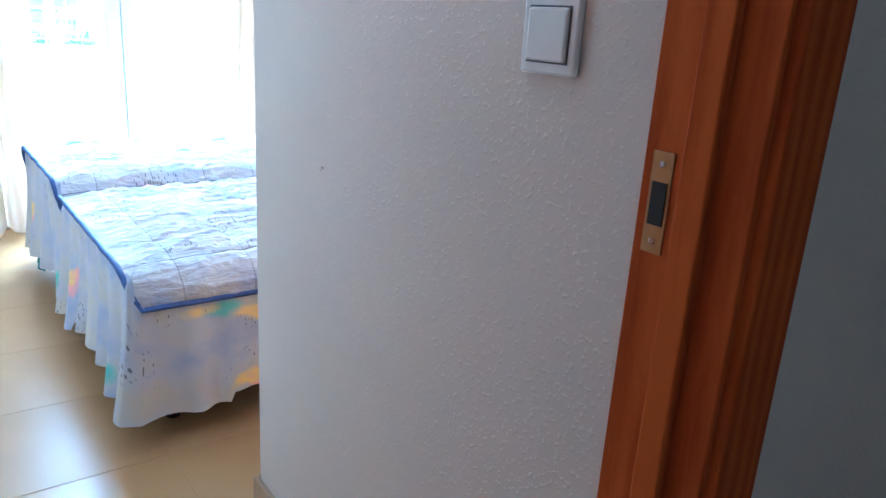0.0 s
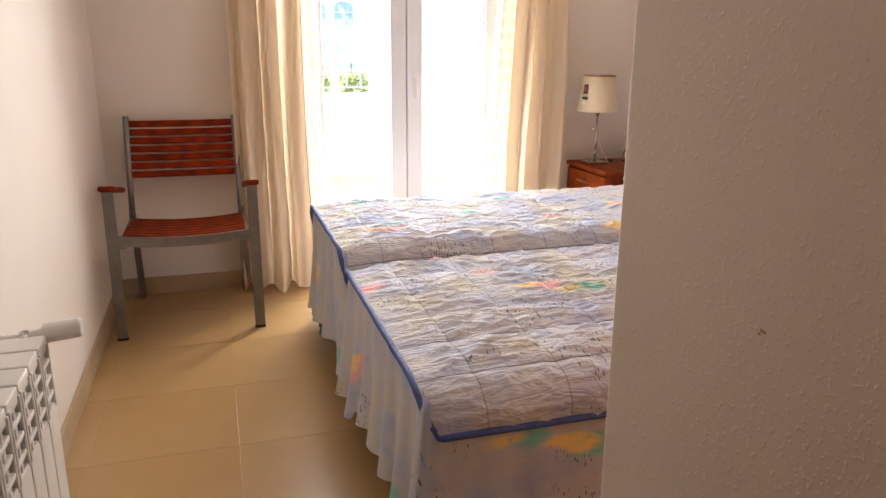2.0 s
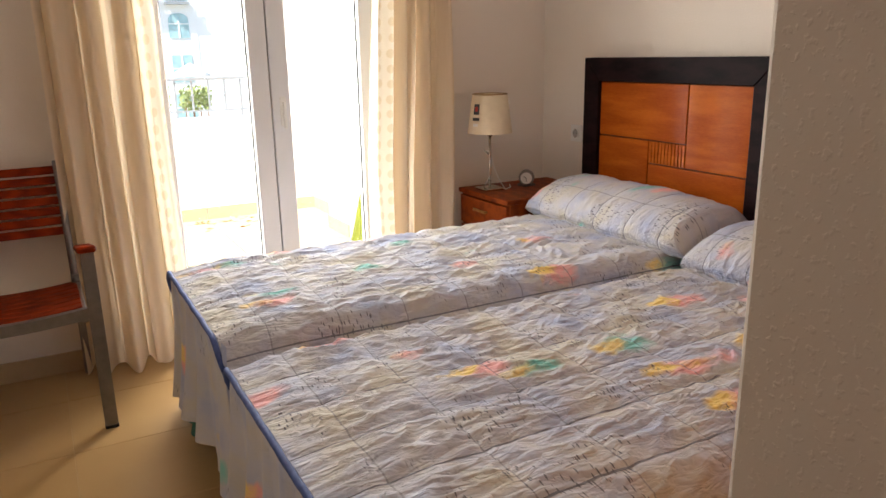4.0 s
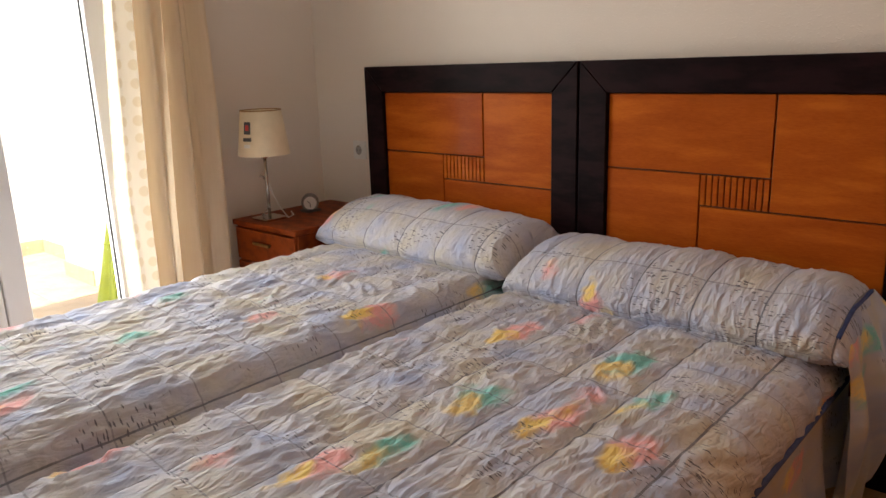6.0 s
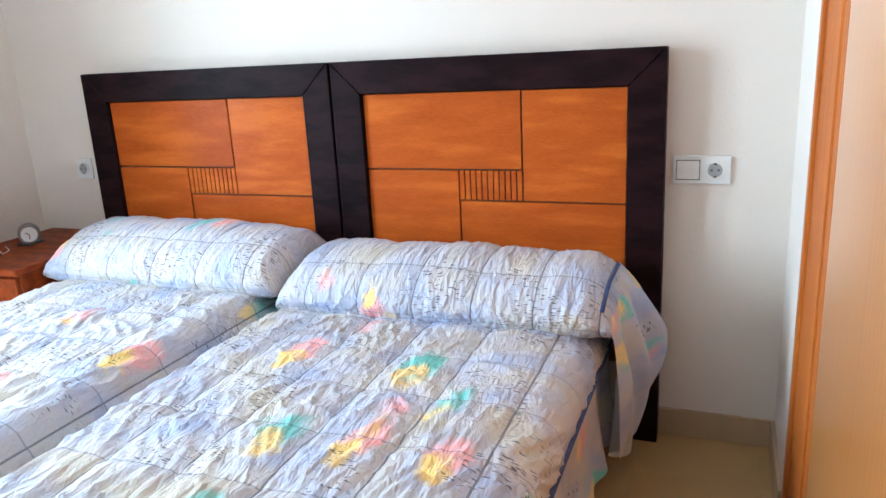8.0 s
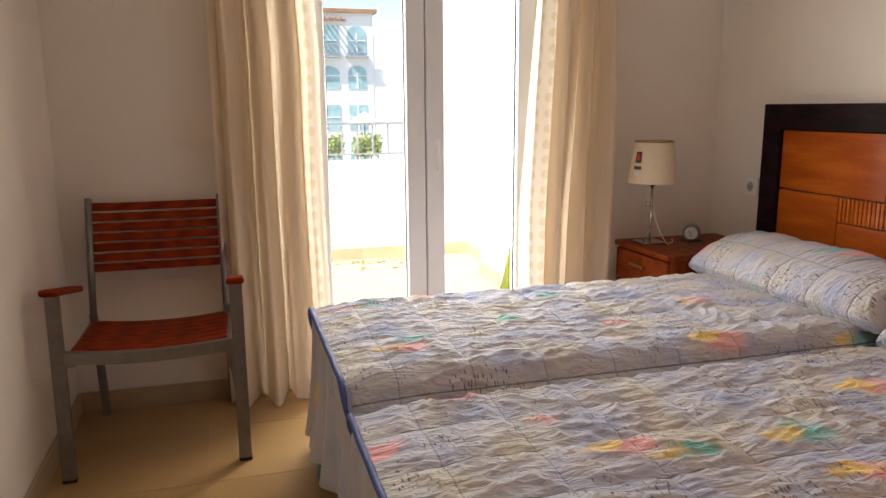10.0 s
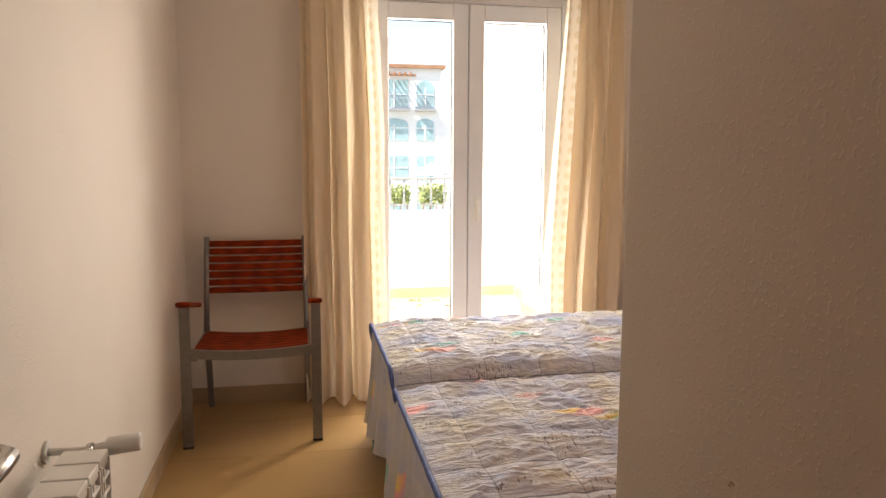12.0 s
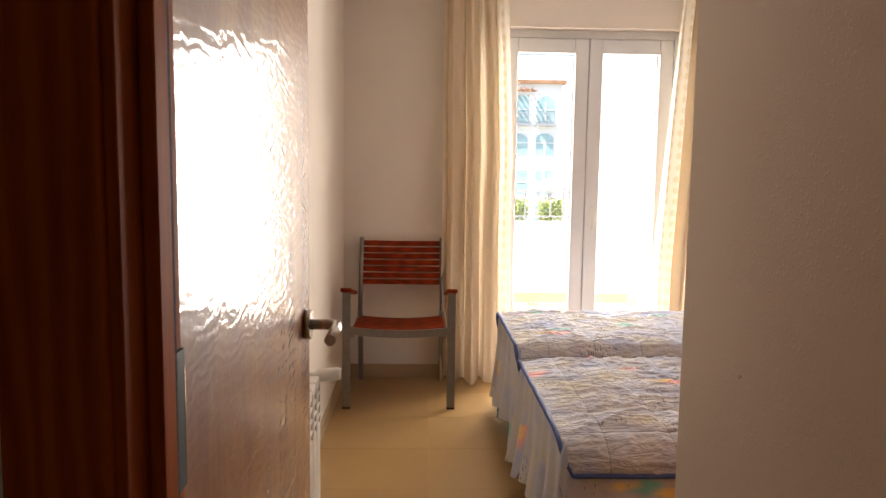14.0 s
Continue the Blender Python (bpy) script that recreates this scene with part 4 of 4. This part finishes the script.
for i in range(170):
    x, y = lv.uniform(-4.5, -0.9), YP - 0.05 - abs(lv.gauss(0, 0.16))
    a, s = lv.uniform(0, 6.28), lv.uniform(0.015, 0.04)
    q = [bm.verts.new((x + s * math.cos(a + k) * w, y + s * math.sin(a + k) * w, -0.018 + lv.uniform(0, 0.012))) for k, w in ((0, 1), (1.57, 0.45), (3.14, 1), (4.71, 0.45))]
    bm.faces.new(q)
solid("dry_leaves", bm, LEAF, "scattered dry brown leaves along the parapet", "leaves", "stuff")

# ---- distance ----
solid("ground", one(-400, 400, 3.2, 600, -3.4, -3.2), GROUND, "pale paved ground of the estate below", "ground")


def arch(bm, x0, x1, z0, z1, y0, y1, rise):
    pts = [(x0, z0), (x1, z0), (x1, z1 - rise)]
    n = 8
    for i in range(1, n):
        a = math.pi * i / n
        pts.append(((x0 + x1) / 2 + (x1 - x0) / 2 * math.cos(a), z1 - rise + rise * math.sin(a)))
    pts.append((x0, z1 - rise))
    a = [bm.verts.new((x, y0, z)) for x, z in pts]
    b = [bm.verts.new((x, y1, z)) for x, z in pts]
    bm.faces.new(a), bm.faces.new(b[::-1])
    for i in range(len(pts)):
        k = (i + 1) % len(pts)
        bm.faces.new((a[k], a[i], b[i], b[k]))
    bmesh.ops.recalc_face_normals(bm, faces=bm.faces)
    return bm


def apartment_building():
    b = thing("apartment_building", (-2, 52, -3.2), "white rendered apartment building with arched loggias and balconies", "building")
    Y = 52.0
    cols = [(3.7 - k * 4.9, 5.85 - k * 4.9, 6.5 - k * 4.9, 7.85 - k * 4.9) for k in range(5)]
    part("wall", one(-18, 8.4, Y, Y + 9, -3.2, 8.0), FACADE, b)
    part("roof", one(-18.3, 8.7, Y - 0.3, Y + 9.3, 8.0, 8.25), ROOF_TILE, b)
    part("wing", one(8.4, 15.5, Y + 0.05, Y + 9, -3.2, 6.4), FACADE, b)
    part("tower", one(1.5, 4.8, Y + 2, Y + 6, 8.0, 9.6), FACADE, b)
    for c in cols:
        for x0, x1 in (c[:2], c[2:]):
            for z0, z1, rise in ((-0.4, 1.45, 0), (2.6, 4.25, 0.45), (5.1, 7.1, 0.55 if x0 == c[2] else 0), (-3.1, -1.2, 0)):
                bm = arch(bmesh.new(), x0, x1, z0, z1, Y - 0.06, Y + 0.05, rise) if rise else one(x0, x1, Y - 0.06, Y + 0.05, z0, z1)
                w = part("window", bm, FAR_GLASS, b)
                part("window_frame", boxes(((x0 + x1) / 2 - 0.05, (x0 + x1) / 2 + 0.05, Y - 0.1, Y - 0.061, z0, z1 - rise), (x0, x1, Y - 0.1, Y - 0.062, z0 + 0.9, z0 + 0.97)), FACADE, w)
            part("balcony_rail", boxes(*[(x0 + 0.18 * i, x0 + 0.18 * i + 0.03, Y - 0.55, Y - 0.5, 4.95, 5.75) for i in range(int((x1 - x0) / 0.18) + 1)], (x0, x1, Y - 0.56, Y - 0.49, 5.72, 5.78), (x0 - 0.1, x1 + 0.1, Y - 0.6, Y, 4.8, 4.95)), IRON, b)
        part("pergola", boxes(*[(c[0] - 0.2 + 0.4 * i, c[0] - 0.1 + 0.4 * i, Y - 1.0, Y, 7.45, 7.6) for i in range(7)], (c[0] - 0.4, c[1] + 0.5, Y - 0.9, Y - 0.78, 7.3, 7.45)), ROOF_TILE, b)


apartment_building()


def garden_umbrella():
    u = thing("garden_umbrella", (6.2, 44, -3.2), "open white garden umbrella below the building", "umbrella")
    part("pole", tube([(6.2, 44, -3.2), (6.2, 44, 0.9)], 0.04, 8), ALU, u)
    part("canopy", lathe([(1.2, 0.15), (1.21, 0.2), (0.6, 0.62), (0.03, 0.95)], 6.2, 44, 8), TAG, u)


garden_umbrella()
hd = random.Random(9)
for hx in (3.4, 5.6):
    h = thing("hedge", (hx, 40, -3.2), "sunlit clipped green hedge across the garden", "hedge", "garden hedges")
    part("stem", boxes(*[(hx - 0.6 + 0.4 * i, hx - 0.54 + 0.4 * i, 39.9, 39.96, -3.2, -1.2) for i in range(4)]), ROOF_TILE, h)
    bm = bmesh.new()
    for i in range(900):
        p = Vector((hx + hd.uniform(-0.8, 0.8), 40 + hd.uniform(-0.5, 0.5), hd.uniform(-1.5, -0.4) + 0.15 * math.sin(hx * 3 + i)))
        n = Vector((hd.gauss(0, 1), hd.gauss(0, 1), hd.gauss(0, 1))).normalized()
        a = n.orthogonal().normalized() * hd.uniform(0.06, 0.14)
        c = n.cross(a) * 0.6
        bm.faces.new([bm.verts.new(p + q) for q in (a, c, -a, -c)])
    part("leaves", bm, HEDGE, h)

# ---- floor tiles ----
def tiles(parent, x0, x1, y0, y1, px, py, ox, oy, top, material, name):
    """Square tiles with open joints, clipped to the rectangle; whole ones share a mesh."""
    shared = {}
    j = 0.0008
    i0, i1 = math.floor((x0 - ox) / px), math.ceil((x1 - ox) / px)
    k0, k1 = math.floor((y0 - oy) / py), math.ceil((y1 - oy) / py)
    for i in range(i0, i1):
        for k in range(k0, k1):
            a, b = max(ox + i * px, x0), min(ox + (i + 1) * px, x1)
            c, d = max(oy + k * py, y0), min(oy + (k + 1) * py, y1)
            if b - a < 0.01 or d - c < 0.01:
                continue
            key = (round(b - a, 3), round(d - c, 3))
            if key not in shared:
                w, h = (b - a) / 2 - j, (d - c) / 2 - j
                shared[key] = mesh_of(name, one(-w, w, -h, h, -0.012, 0, bevel=0.001), material)
            t = new(name, shared[key])
            t.parent = parent
            t.location = ((a + b) / 2, (c + d) / 2, top)


tiles(floor, XW, XE, YD, 0.0, 0.43, 0.43, -2.36, -0.735, 0.0, TILE, "tile")
tiles(floor, XW, XE, -6.0, YD, 0.43, 0.43, -2.36, -0.735, 0.0, TILE, "tile")
tiles(bpy.data.objects["balcony_floor"], XL, XR, 0.25, YP, 0.45, 0.45, XR, YP, -0.016, TERRACE_TILE, "terrace_tile")
